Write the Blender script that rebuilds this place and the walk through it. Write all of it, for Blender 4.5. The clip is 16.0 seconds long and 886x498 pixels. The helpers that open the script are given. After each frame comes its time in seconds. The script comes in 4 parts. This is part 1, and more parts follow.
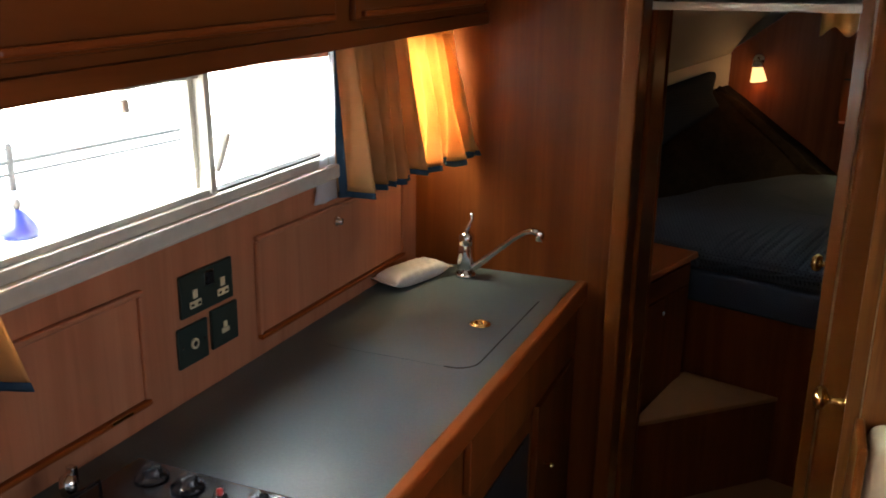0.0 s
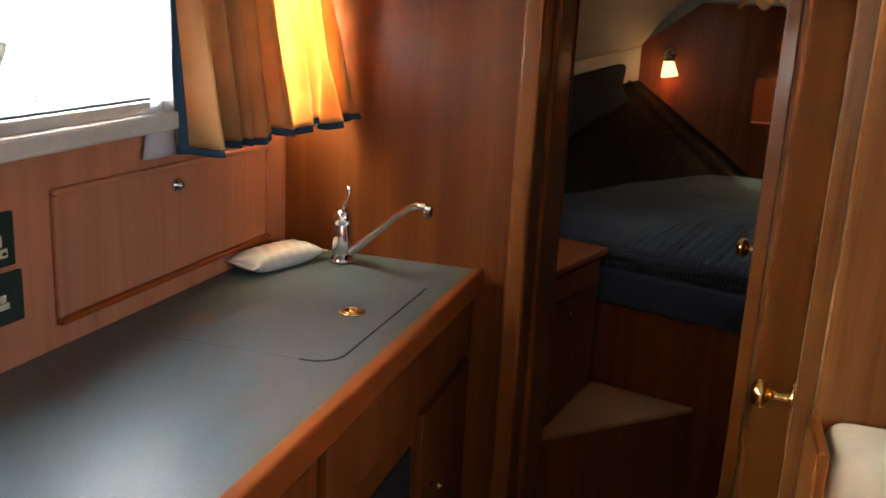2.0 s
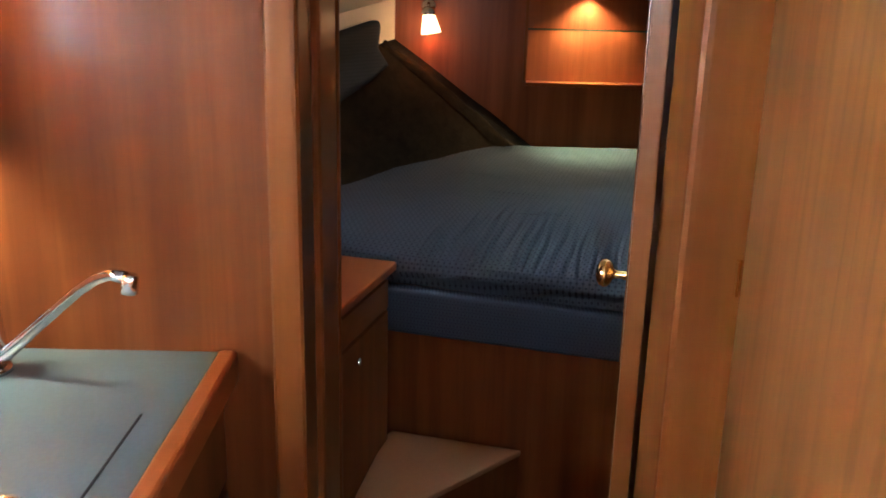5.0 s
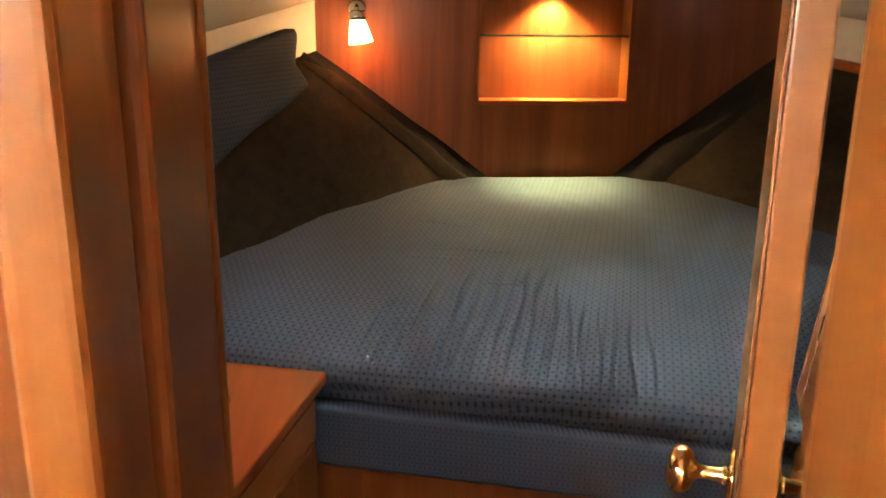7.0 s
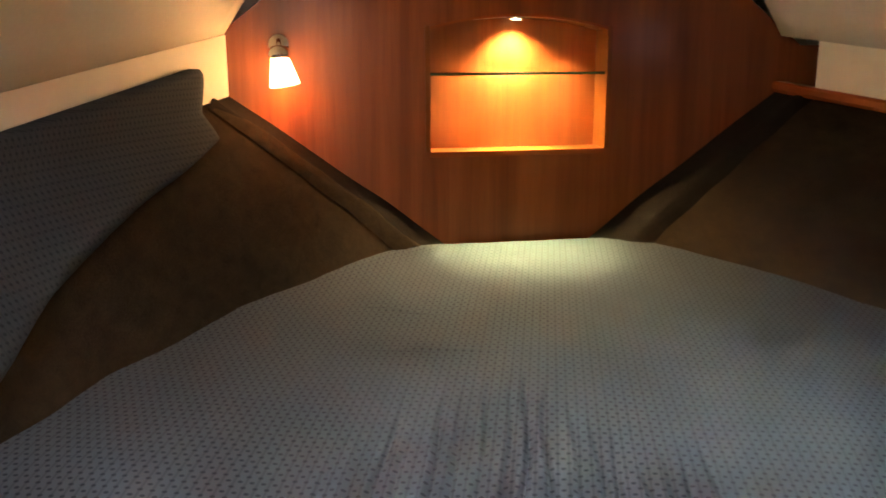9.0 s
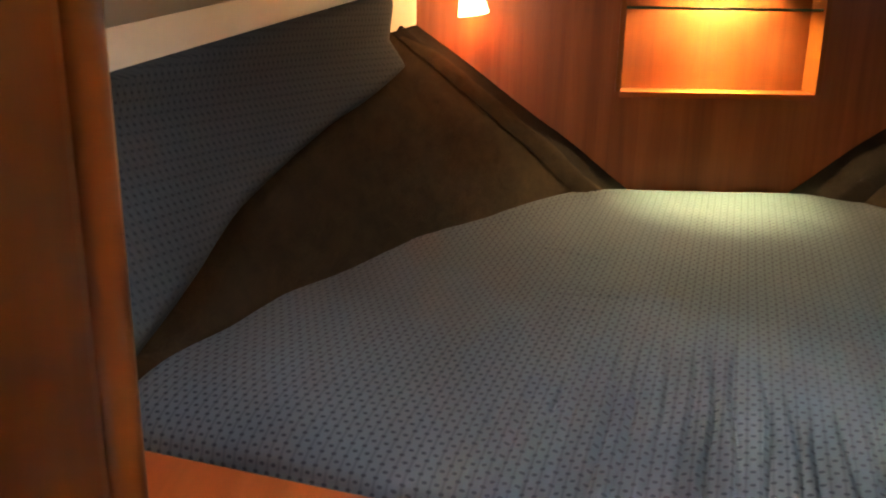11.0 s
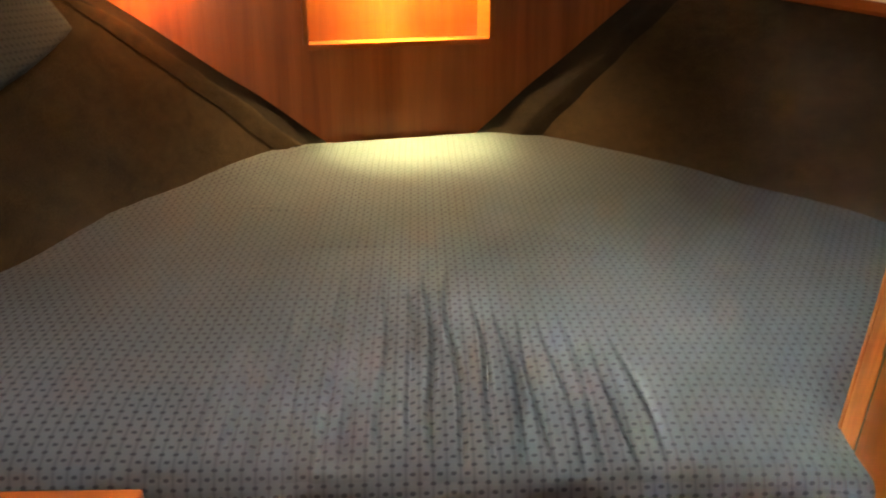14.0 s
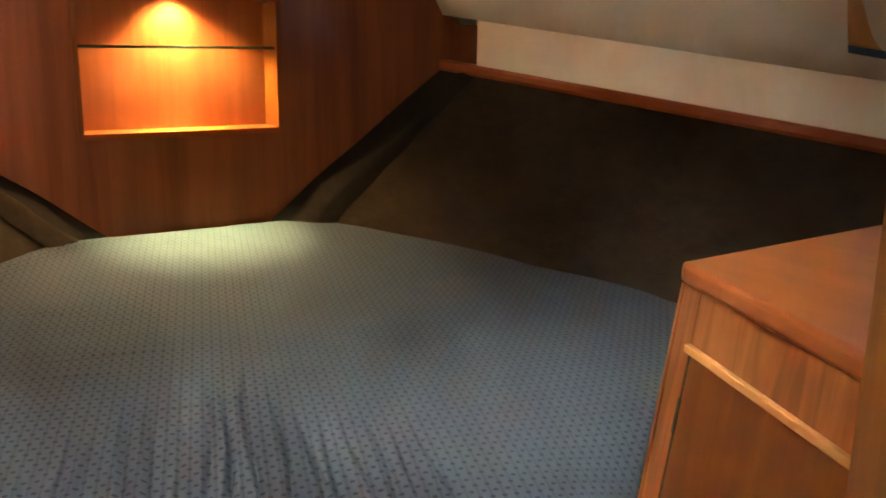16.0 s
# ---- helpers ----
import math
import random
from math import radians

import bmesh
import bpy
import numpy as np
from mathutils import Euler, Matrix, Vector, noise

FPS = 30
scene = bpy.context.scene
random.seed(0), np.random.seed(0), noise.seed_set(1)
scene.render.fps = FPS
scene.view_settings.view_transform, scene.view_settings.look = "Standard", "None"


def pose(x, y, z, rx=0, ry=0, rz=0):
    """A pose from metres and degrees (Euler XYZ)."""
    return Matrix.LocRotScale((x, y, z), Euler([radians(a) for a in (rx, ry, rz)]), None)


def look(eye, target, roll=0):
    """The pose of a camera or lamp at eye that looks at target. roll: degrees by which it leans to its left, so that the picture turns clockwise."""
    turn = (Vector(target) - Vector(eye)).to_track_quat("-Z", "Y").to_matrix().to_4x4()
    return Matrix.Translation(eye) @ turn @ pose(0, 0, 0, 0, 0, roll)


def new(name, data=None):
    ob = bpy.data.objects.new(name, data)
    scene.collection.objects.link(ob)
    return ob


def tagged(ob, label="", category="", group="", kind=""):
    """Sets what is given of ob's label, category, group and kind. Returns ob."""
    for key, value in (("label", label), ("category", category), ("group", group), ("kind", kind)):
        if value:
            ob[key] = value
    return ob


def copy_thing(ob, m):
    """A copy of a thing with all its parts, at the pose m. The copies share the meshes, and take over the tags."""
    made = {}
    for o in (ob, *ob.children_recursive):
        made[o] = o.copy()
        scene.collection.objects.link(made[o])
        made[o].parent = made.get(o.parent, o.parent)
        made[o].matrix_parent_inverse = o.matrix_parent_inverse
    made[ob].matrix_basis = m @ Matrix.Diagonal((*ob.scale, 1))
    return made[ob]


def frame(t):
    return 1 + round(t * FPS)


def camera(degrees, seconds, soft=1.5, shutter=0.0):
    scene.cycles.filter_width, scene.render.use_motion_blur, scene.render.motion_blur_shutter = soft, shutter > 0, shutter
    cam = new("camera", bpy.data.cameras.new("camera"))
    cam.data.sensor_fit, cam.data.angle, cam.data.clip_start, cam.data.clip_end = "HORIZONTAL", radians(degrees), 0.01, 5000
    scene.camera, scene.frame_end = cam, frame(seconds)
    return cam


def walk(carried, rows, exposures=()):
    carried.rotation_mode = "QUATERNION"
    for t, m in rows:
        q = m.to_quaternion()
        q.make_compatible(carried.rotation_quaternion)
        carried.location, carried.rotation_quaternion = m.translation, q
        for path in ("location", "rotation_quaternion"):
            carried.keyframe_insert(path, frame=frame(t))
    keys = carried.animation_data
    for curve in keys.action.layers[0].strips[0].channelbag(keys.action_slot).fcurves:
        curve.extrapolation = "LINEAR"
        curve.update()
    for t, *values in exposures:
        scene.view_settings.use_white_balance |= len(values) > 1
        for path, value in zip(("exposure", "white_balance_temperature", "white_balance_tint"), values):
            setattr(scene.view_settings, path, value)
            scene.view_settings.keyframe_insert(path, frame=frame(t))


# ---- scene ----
cam = camera(53.9, 16.0, soft=1.7, shutter=0.4)
PATH = [
    (0, (0.128, -0.067, 1.657), (-0.611, 1.708, 1.106), 0.9),
    (0.5, (0.143, -0.05, 1.619), (-0.525, 1.754, 1.074), 1.0),
    (1, (0.127, 0.01, 1.559), (-0.426, 1.854, 1.016), 2.0),
    (1.5, (0.118, 0.14, 1.482), (-0.361, 2.029, 1.035), 1.7),
    (2, (0.086, 0.269, 1.452), (-0.465, 2.129, 0.967), 3.1),
    (2.5, (0.08, 0.338, 1.448), (-0.407, 2.211, 0.942), 2.0),
    (3, (0.043, 0.45, 1.442), (-0.327, 2.342, 0.91), 1.5),
    (3.5, (-0.01, 0.616, 1.446), (-0.288, 2.54, 0.977), -0.0),
    (4, (-0.033, 0.712, 1.452), (-0.193, 2.631, 0.911), 1.1),
    (4.2, (-0.041, 0.753, 1.447), (-0.165, 2.672, 0.9), 1.4),
    (6.3, (-0.161, 1.45, 1.419), (0.012, 3.352, 0.825), 0.6),
    (6.5, (-0.145, 1.511, 1.427), (0.013, 3.41, 0.819), 0.4),
    (7, (-0.108, 1.631, 1.434), (0.068, 3.546, 0.885), 0.6),
    (7.5, (-0.119, 1.751, 1.413), (0.113, 3.654, 0.843), -0.7),
    (8, (-0.133, 1.931, 1.403), (0.227, 3.822, 0.859), -0.4),
    (8.2, (-0.131, 1.992, 1.406), (0.281, 3.885, 0.909), -0.8),
    (10.3, (-0.110, 2.187, 1.374), (-0.038, 4.137, 0.94), 1.0),
    (10.5, (-0.110, 2.184, 1.373), (-0.081, 4.127, 0.901), 0.9),
    (11, (-0.134, 2.204, 1.358), (-0.173, 4.122, 0.793), 0.9),
    (11.5, (-0.142, 2.202, 1.354), (-0.244, 4.086, 0.692), 0.6),
    (12, (-0.127, 2.192, 1.349), (-0.245, 4.042, 0.597), -0.9),
    (12.5, (-0.136, 2.201, 1.338), (-0.097, 4.026, 0.522), -1.0),
    (13, (-0.124, 2.197, 1.335), (0.091, 4.022, 0.545), -1.3),
    (13.5, (-0.122, 2.192, 1.334), (0.294, 4.013, 0.619), -1.1),
    (14, (-0.13, 2.207, 1.338), (0.471, 4.005, 0.698), -0.3),
    (14.5, (-0.127, 2.203, 1.347), (0.58, 3.985, 0.778), 0.2),
    (15, (-0.128, 2.198, 1.347), (0.709, 3.948, 0.861), 0.8),
    (15.5, (-0.122, 2.218, 1.359), (0.832, 3.919, 0.917), 1.0),
    (16, (-0.119, 2.235, 1.355), (0.919, 3.879, 0.89), 0.9),
]
walk(cam, [(t, look(eye, target, roll)) for t, eye, target, roll in PATH],
     exposures=[(0, 2.15, 6000, 10), (1.5, 2.85, 5900, 10), (2.5, 2.85, 5800, 10), (3.0, 3.4, 5500, 10), (4.0, 3.7, 5000, 10), (6.5, 4.95, 6000, 10), (8.0, 5.5, 6800, 10),
                (10.5, 5.05, 6300, 10), (11.5, 5.85, 7100, 10), (12.5, 6.3, 7600, 10), (13.5, 6.1, 7800, 10), (14.5, 5.5, 7600, 10), (15.0, 5.3, 7400, 10), (16, 5.25, 6600, 10)])

# ---- light: sky and sun through the galley window, lamps in the cabin ----
SUN_DIR = Vector((0.13, 0.92, -0.78)).normalized()
world = bpy.data.worlds.new("world")
scene.world = world
world.use_nodes = True
wn = world.node_tree
sky = wn.nodes.new("ShaderNodeTexSky")
sky.sky_type = "NISHITA"
sky.sun_disc = False
sky.sun_elevation = math.asin(-SUN_DIR.z)
sky.sun_rotation = math.atan2(-SUN_DIR.x, -SUN_DIR.y)
wn.links.new(sky.outputs["Color"], wn.nodes["Background"].inputs["Color"])
wn.nodes["Background"].inputs["Strength"].default_value = 0.05

sun_data = bpy.data.lights.new("sun", "SUN")
sun_data.energy, sun_data.angle, sun_data.color = 5.0, radians(0.6), (1.0, 0.93, 0.82)
sun = new("sun", sun_data)
sun.matrix_world = look((-3, -8, 7), Vector((-3, -8, 7)) + SUN_DIR)


def area_lamp(name, m, sx, sy, watts, color, spread=180):
    d = bpy.data.lights.new(name, "AREA")
    d.shape, d.size, d.size_y, d.energy, d.color, d.spread = "RECTANGLE", sx, sy, watts, color, radians(spread)
    ob = new(name, d)
    ob.matrix_world = m
    return ob


# added saloon fill lamp, before the solid wall forward of the window
area_lamp("saloon_fill", look((1.60, 0.68, 1.50), (-0.9, 0.9, 1.0)), 1.4, 0.4, 1.7, (0.95, 0.97, 1.0))
# daylight in the openings
area_lamp("galley_window_daylight", look((-0.925, 2.105, 1.42), (-0.5, 2.09, 1.30)), 0.13, 0.20, 1.4, (1.0, 0.80, 0.44))
area_lamp("companionway_daylight", look((0.2, -2.35, 1.5), (0.1, 0.5, 1.0)), 0.9, 0.9, 0.08, (0.95, 0.97, 1.0))
area_lamp("hatch_daylight", look((0.40, 3.07, 1.70), (0.10, 3.14, 0.8)), 0.52, 0.42, 0.013, (0.90, 0.95, 0.97), 112)
# fill lamps added inboard of the portlight curtains, with no opening behind them
area_lamp("berth_fill_starboard", look((1.45, 2.93, 1.43), (0.1, 3.1, 0.8)), 0.34, 0.16, 0.022, (0.93, 0.95, 0.97))
area_lamp("berth_fill_port", look((-0.60, 3.12, 1.39), (-0.12, 3.32, 0.82)), 0.34, 0.14, 0.078, (0.88, 0.95, 0.97), 150)


def spot(name, eye, target, watts, color, degrees, blend, radius):
    d = bpy.data.lights.new(name, "SPOT")
    d.energy, d.color, d.spot_size, d.spot_blend, d.shadow_soft_size = watts, color, radians(degrees), blend, radius
    ob = new(name, d)
    ob.matrix_world = look(eye, target)
    return ob


def bulb(name, p, watts, color, radius):
    d = bpy.data.lights.new(name, "POINT")
    d.energy, d.color, d.shadow_soft_size = watts, color, radius
    ob = new(name, d)
    ob.location = p
    return ob


spot("niche_lamp_light", (0.49, 4.402, 1.462), (0.49, 4.30, 0.9), 4.2, (0.95, 0.90, 0.35), 56, 1.0, 0.02)
spot("niche_lamp_spill", (0.49, 4.400, 1.462), (0.36, 3.85, 0.9), 0.6, (1.0, 0.88, 0.48), 88, 1.0, 0.03)
spot("niche_wash_light", (0.49, 4.436, 1.458), (0.49, 4.447, 1.1), 1.0, (1.0, 0.66, 0.28), 124, 0.75, 0.012)
bulb("sconce_light", (-0.125, 4.335, 1.335), 0.036, (1.0, 0.52, 0.20), 0.02)
bulb("door_post_lamp_light", (-0.318, 2.557, 1.275), 0.030, (1.0, 0.60, 0.28), 0.02)


# ---- materials ----
class Mat:
    """A small builder of node materials."""

    def __init__(self, name, rough=0.5, metal=0.0, **sockets):
        self.m = bpy.data.materials.new(name)
        self.m.use_nodes = True
        self.t = self.m.node_tree
        self.b = self.t.nodes["Principled BSDF"]
        self.b.inputs["Roughness"].default_value = rough
        self.b.inputs["Metallic"].default_value = metal
        self.co = self.t.nodes.new("ShaderNodeTexCoord").outputs["Object"]

    def put(self, socket, value):
        if isinstance(value, bpy.types.NodeSocket):
            self.t.links.new(value, self.b.inputs[socket])
        elif isinstance(value, tuple):
            self.b.inputs[socket].default_value = (*value, 1) if len(value) == 3 else value
        else:
            self.b.inputs[socket].default_value = value
        return self

    def mapped(self, scale=(1, 1, 1), rot=(0, 0, 0)):
        n = self.t.nodes.new("ShaderNodeMapping")
        n.inputs["Scale"].default_value = scale
        n.inputs["Rotation"].default_value = [radians(a) for a in rot]
        self.t.links.new(self.co, n.inputs["Vector"])
        return n.outputs["Vector"]

    def noise(self, vec, scale, detail=4.0, rough=0.55, distort=0.0):
        n = self.t.nodes.new("ShaderNodeTexNoise")
        n.inputs["Scale"].default_value, n.inputs["Detail"].default_value = scale, detail
        n.inputs["Roughness"].default_value, n.inputs["Distortion"].default_value = rough, distort
        self.t.links.new(vec, n.inputs["Vector"])
        return n.outputs["Fac"]

    def ramp(self, fac, stops):
        n = self.t.nodes.new("ShaderNodeValToRGB")
        r = n.color_ramp
        while len(r.elements) < len(stops):
            r.elements.new(0.5)
        for e, (p, c) in zip(r.elements, stops):
            e.position, e.color = p, (*c, 1)
        self.t.links.new(fac, n.inputs["Fac"])
        return n.outputs["Color"]

    def math(self, op, a, b=None, c=None):
        n = self.t.nodes.new("ShaderNodeMath")
        n.operation = op
        for s, v in zip(n.inputs, (a, b, c)):
            if v is None:
                continue
            if isinstance(v, bpy.types.NodeSocket):
                self.t.links.new(v, s)
            else:
                s.default_value = v
        return n.outputs[0]

    def mix(self, fac, a, b, blend="MIX"):
        n = self.t.nodes.new("ShaderNodeMix")
        n.data_type, n.blend_type = "RGBA", blend
        for s, v in ((n.inputs[0], fac), (n.inputs[6], a), (n.inputs[7], b)):
            if isinstance(v, bpy.types.NodeSocket):
                self.t.links.new(v, s)
            elif isinstance(v, tuple):
                s.default_value = (*v, 1)
            else:
                s.default_value = v
        return n.outputs[2]

    def bump(self, height, strength=0.2, distance=0.002):
        n = self.t.nodes.new("ShaderNodeBump")
        n.inputs["Strength"].default_value, n.inputs["Distance"].default_value = strength, distance
        self.t.links.new(height, n.inputs["Height"])
        self.t.links.new(n.outputs["Normal"], self.b.inputs["Normal"])
        return self


def wood(name, dark, mid, light, grain="z", rough=0.36, coat=0.12, scale=1.0, burl=0.0, streak=0.0):
    m = Mat(name, rough)
    s = {"z": (26, 26, 1.3), "y": (26, 1.3, 26), "x": (1.3, 26, 26)}[grain]
    v = m.mapped([a * scale for a in s])
    fine = m.noise(m.mapped([a * 5 * scale for a in s]), 1.0, 5, 0.7)
    broad = m.noise(v, 0.55, 3, 0.6, 0.6)
    patch = m.noise(m.co, 2.3, 2)
    figure = m.noise(m.mapped([a * 0.16 * scale for a in s], (0, 7, 0)), 1.0, 4, 0.55, 1.6)
    base = m.ramp(broad, [(0.25, dark), (0.5, mid), (0.75, light)])
    base = m.mix(m.math("MULTIPLY", fine, 0.55), base, dark)
    base = m.mix(m.math("MULTIPLY", patch, 0.35), base, mid)
    base = m.mix(m.math("MULTIPLY", m.math("POWER", figure, 2.0), 0.75), base, light)
    if burl:
        cloud = m.noise(m.mapped([a * 0.22 * scale for a in s], (4, 0, 5)), 1.0, 3, 0.5, 2.6)
        base = m.mix(m.math("MULTIPLY", m.ramp(cloud, [(0.46, (0, 0, 0)), (0.60, (1, 1, 1))]), burl), base, dark)
    if streak:
        line = m.noise(m.mapped([a * 2.4 * scale for a in s]), 1.0, 3, 0.6)
        base = m.mix(m.math("MULTIPLY", m.ramp(line, [(0.50, (0, 0, 0)), (0.62, (1, 1, 1))]), streak), base, dark)
    m.put("Base Color", base)
    m.put("Roughness", m.math("MULTIPLY_ADD", patch, 0.18, rough - 0.06))
    m.put("Specular IOR Level", 0.14)
    m.put("Coat Weight", 0.5 * coat).put("Coat Roughness", 0.14)
    m.bump(fine, 0.06, 0.001)
    return m.m


TEAK = wood("varnished_teak", (0.080, 0.0195, 0.0040), (0.170, 0.046, 0.0090), (0.245, 0.076, 0.0155), burl=0.35, streak=0.15)
BULKTEAK = wood("bulkhead_teak_veneer", (0.110, 0.028, 0.008), (0.22, 0.060, 0.016), (0.30, 0.095, 0.027), burl=0.3, streak=0.2)
TEAK_Y = wood("varnished_teak_lengthwise", (0.080, 0.0195, 0.0040), (0.170, 0.046, 0.0090), (0.245, 0.076, 0.0155), "y")
TRIM = wood("solid_teak_trim", (0.090, 0.022, 0.0038), (0.160, 0.046, 0.0070), (0.225, 0.074, 0.0115), "z", 0.38, 0.12)
TRIM_Y = wood("solid_teak_trim_lengthwise", (0.15, 0.031, 0.0065), (0.25, 0.060, 0.0115), (0.34, 0.094, 0.019), "y", 0.32, 0.2)
TRIM_X = wood("solid_teak_trim_crosswise", (0.15, 0.031, 0.0065), (0.25, 0.060, 0.0115), (0.34, 0.094, 0.019), "x", 0.32, 0.2)
GALLEY = wood("galley_teak_panel", (0.30, 0.112, 0.055), (0.46, 0.192, 0.098), (0.54, 0.25, 0.138), "z", 0.4, 0.08, burl=0.15, streak=0.2)
DOORWOOD = wood("pale_teak_door", (0.050, 0.0145, 0.0030), (0.145, 0.050, 0.0105), (0.235, 0.090, 0.0215), "z", 0.30, 0.22, streak=0.36)
CABINETWOOD = wood("honey_teak_cabinet", (0.13, 0.036, 0.009), (0.30, 0.094, 0.025), (0.40, 0.140, 0.040), "z", 0.34, 0.15, burl=0.75, scale=1.5)
HONEY_Y = wood("honey_teak_top", (0.145, 0.031, 0.007), (0.25, 0.058, 0.0125), (0.31, 0.084, 0.021), "y", 0.32, 0.15, burl=0.25)
PALETRIM = wood("pale_teak_beading", (0.30, 0.12, 0.035), (0.45, 0.20, 0.065), (0.55, 0.27, 0.10), "y", 0.34, 0.15)


def speckled(name, c1, c2, scale, rough, bump=0.0):
    m = Mat(name, rough)
    n = m.noise(m.co, scale, 5, 0.7)
    p = m.noise(m.co, 4.0, 2)
    m.put("Base Color", m.ramp(m.math("MULTIPLY_ADD", p, 0.4, m.math("MULTIPLY", n, 0.6)), [(0.35, c1), (0.65, c2)]))
    m.put("Roughness", m.math("MULTIPLY_ADD", p, 0.12, rough - 0.06))
    if bump:
        m.bump(n, bump, 0.002)
    return m.m


def carpet(name, c1, c2):
    """Short pile with worn and brushed patches."""
    m = Mat(name, 0.95)
    pile = m.noise(m.co, 260, 4, 0.75)
    tuft = m.noise(m.mapped((1.0, 0.55, 1.0), (0, 0, 25)), 34, 4, 0.65, 0.4)
    worn = m.noise(m.co, 5.5, 3, 0.6, 0.5)
    f = m.math("MULTIPLY_ADD", pile, 0.35, m.math("MULTIPLY_ADD", tuft, 0.40, m.math("MULTIPLY", worn, 0.35)))
    m.put("Base Color", m.ramp(f, [(0.40, c1), (0.70, c2)]))
    m.put("Specular IOR Level", 0.1)
    m.bump(m.math("ADD", pile, tuft), 0.7, 0.003)
    return m.m


LAMINATE = speckled("blue_grey_laminate", (0.062, 0.086, 0.094), (0.090, 0.118, 0.126), 160, 0.35, 0.05)
CARPET = carpet("brown_hull_carpet", (0.013, 0.0085, 0.0048), (0.036, 0.024, 0.0135))
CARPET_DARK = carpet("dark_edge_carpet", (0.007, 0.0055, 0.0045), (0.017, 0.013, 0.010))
BEIGE = speckled("beige_carpet", (0.26, 0.12, 0.045), (0.34, 0.165, 0.065), 260, 0.95, 0.7)
CREAM = speckled("cream_panel", (0.72, 0.66, 0.53), (0.78, 0.72, 0.59), 18, 0.55)
LINING = speckled("cream_vinyl_headlining", (0.66, 0.62, 0.53), (0.72, 0.68, 0.59), 90, 0.6, 0.1)
ALU = speckled("weathered_white_aluminium", (0.52, 0.50, 0.43), (0.62, 0.60, 0.53), 30, 0.5)
BLACK = speckled("black_enamel", (0.010, 0.010, 0.012), (0.018, 0.018, 0.020), 60, 0.22)
GREENPLATE = speckled("dark_green_socket_plate", (0.016, 0.028, 0.022), (0.024, 0.038, 0.03), 50, 0.35)
# near black for grooves, and for the painted shade of the stowage recess
GROOVE_AND_SHADE = speckled("dark_groove_and_recess_shade", (0.008, 0.008, 0.008), (0.014, 0.013, 0.012), 50, 0.8)
VINYL = speckled("cream_vinyl_upholstery", (0.56, 0.46, 0.29), (0.64, 0.54, 0.36), 40, 0.45, 0.1)
PAPER = speckled("white_plastic_wrap", (0.72, 0.70, 0.66), (0.82, 0.80, 0.76), 25, 0.35, 0.15)
CHROME = Mat("polished_chrome", 0.08, 1.0).put("Base Color", (0.72, 0.72, 0.72)).m
BRASS = Mat("polished_brass", 0.16, 1.0).put("Base Color", (0.80, 0.55, 0.20)).m
IVORY = speckled("pale_socket_plastic", (0.62, 0.55, 0.36), (0.70, 0.62, 0.42), 40, 0.4)
CLOUDY = Mat("clear_plastic", 0.25).put("Base Color", (0.38, 0.15, 0.05)).put("Transmission Weight", 0.45).m
WATER = speckled("dark_harbour_water", (0.012, 0.022, 0.022), (0.022, 0.034, 0.034), 3, 0.12, 0.3)
DARKGREY = speckled("weathered_grey_metal", (0.03, 0.032, 0.034), (0.05, 0.052, 0.055), 30, 0.5)
RED = speckled("red_plastic", (0.42, 0.02, 0.015), (0.5, 0.03, 0.02), 40, 0.35)
BLUEPLASTIC = speckled("blue_fender_plastic", (0.004, 0.010, 0.10), (0.006, 0.014, 0.14), 20, 0.4)
GREYDECK = speckled("pale_grey_pontoon", (0.45, 0.45, 0.44), (0.58, 0.58, 0.56), 12, 0.8)


def glass_mat():
    m = bpy.data.materials.new("clear_glass")
    m.use_nodes = True
    t = m.node_tree
    b = t.nodes["Principled BSDF"]
    b.inputs["Roughness"].default_value = 0.0
    b.inputs["Transmission Weight"].default_value = 1.0
    b.inputs["IOR"].default_value = 1.45
    b.inputs["Base Color"].default_value = (0.93, 0.98, 0.95, 1)
    return m


GLASS = glass_mat()
GREENEDGE = Mat("green_glass_edge", 0.08).put("Base Color", (0.030, 0.055, 0.040)).m


def glow(name, color, strength):
    m = bpy.data.materials.new(name)
    m.use_nodes = True
    b = m.node_tree.nodes["Principled BSDF"]
    b.inputs["Base Color"].default_value = (*color, 1)
    b.inputs["Emission Color"].default_value = (*color, 1)
    b.inputs["Emission Strength"].default_value = strength
    return m


SHADE_GLOW = glow("glowing_frosted_glass", (1.0, 0.50, 0.16), 0.55)
LAMP_GLOW = glow("glowing_lamp_face", (1.0, 0.72, 0.32), 1.0)
SKY_GLOW = glow("bright_hazy_sky", (1.0, 0.98, 0.95), 7.0)
HATCH_GLOW = glow("soft_overhead_sky", (0.9, 0.95, 1.0), 0.05)


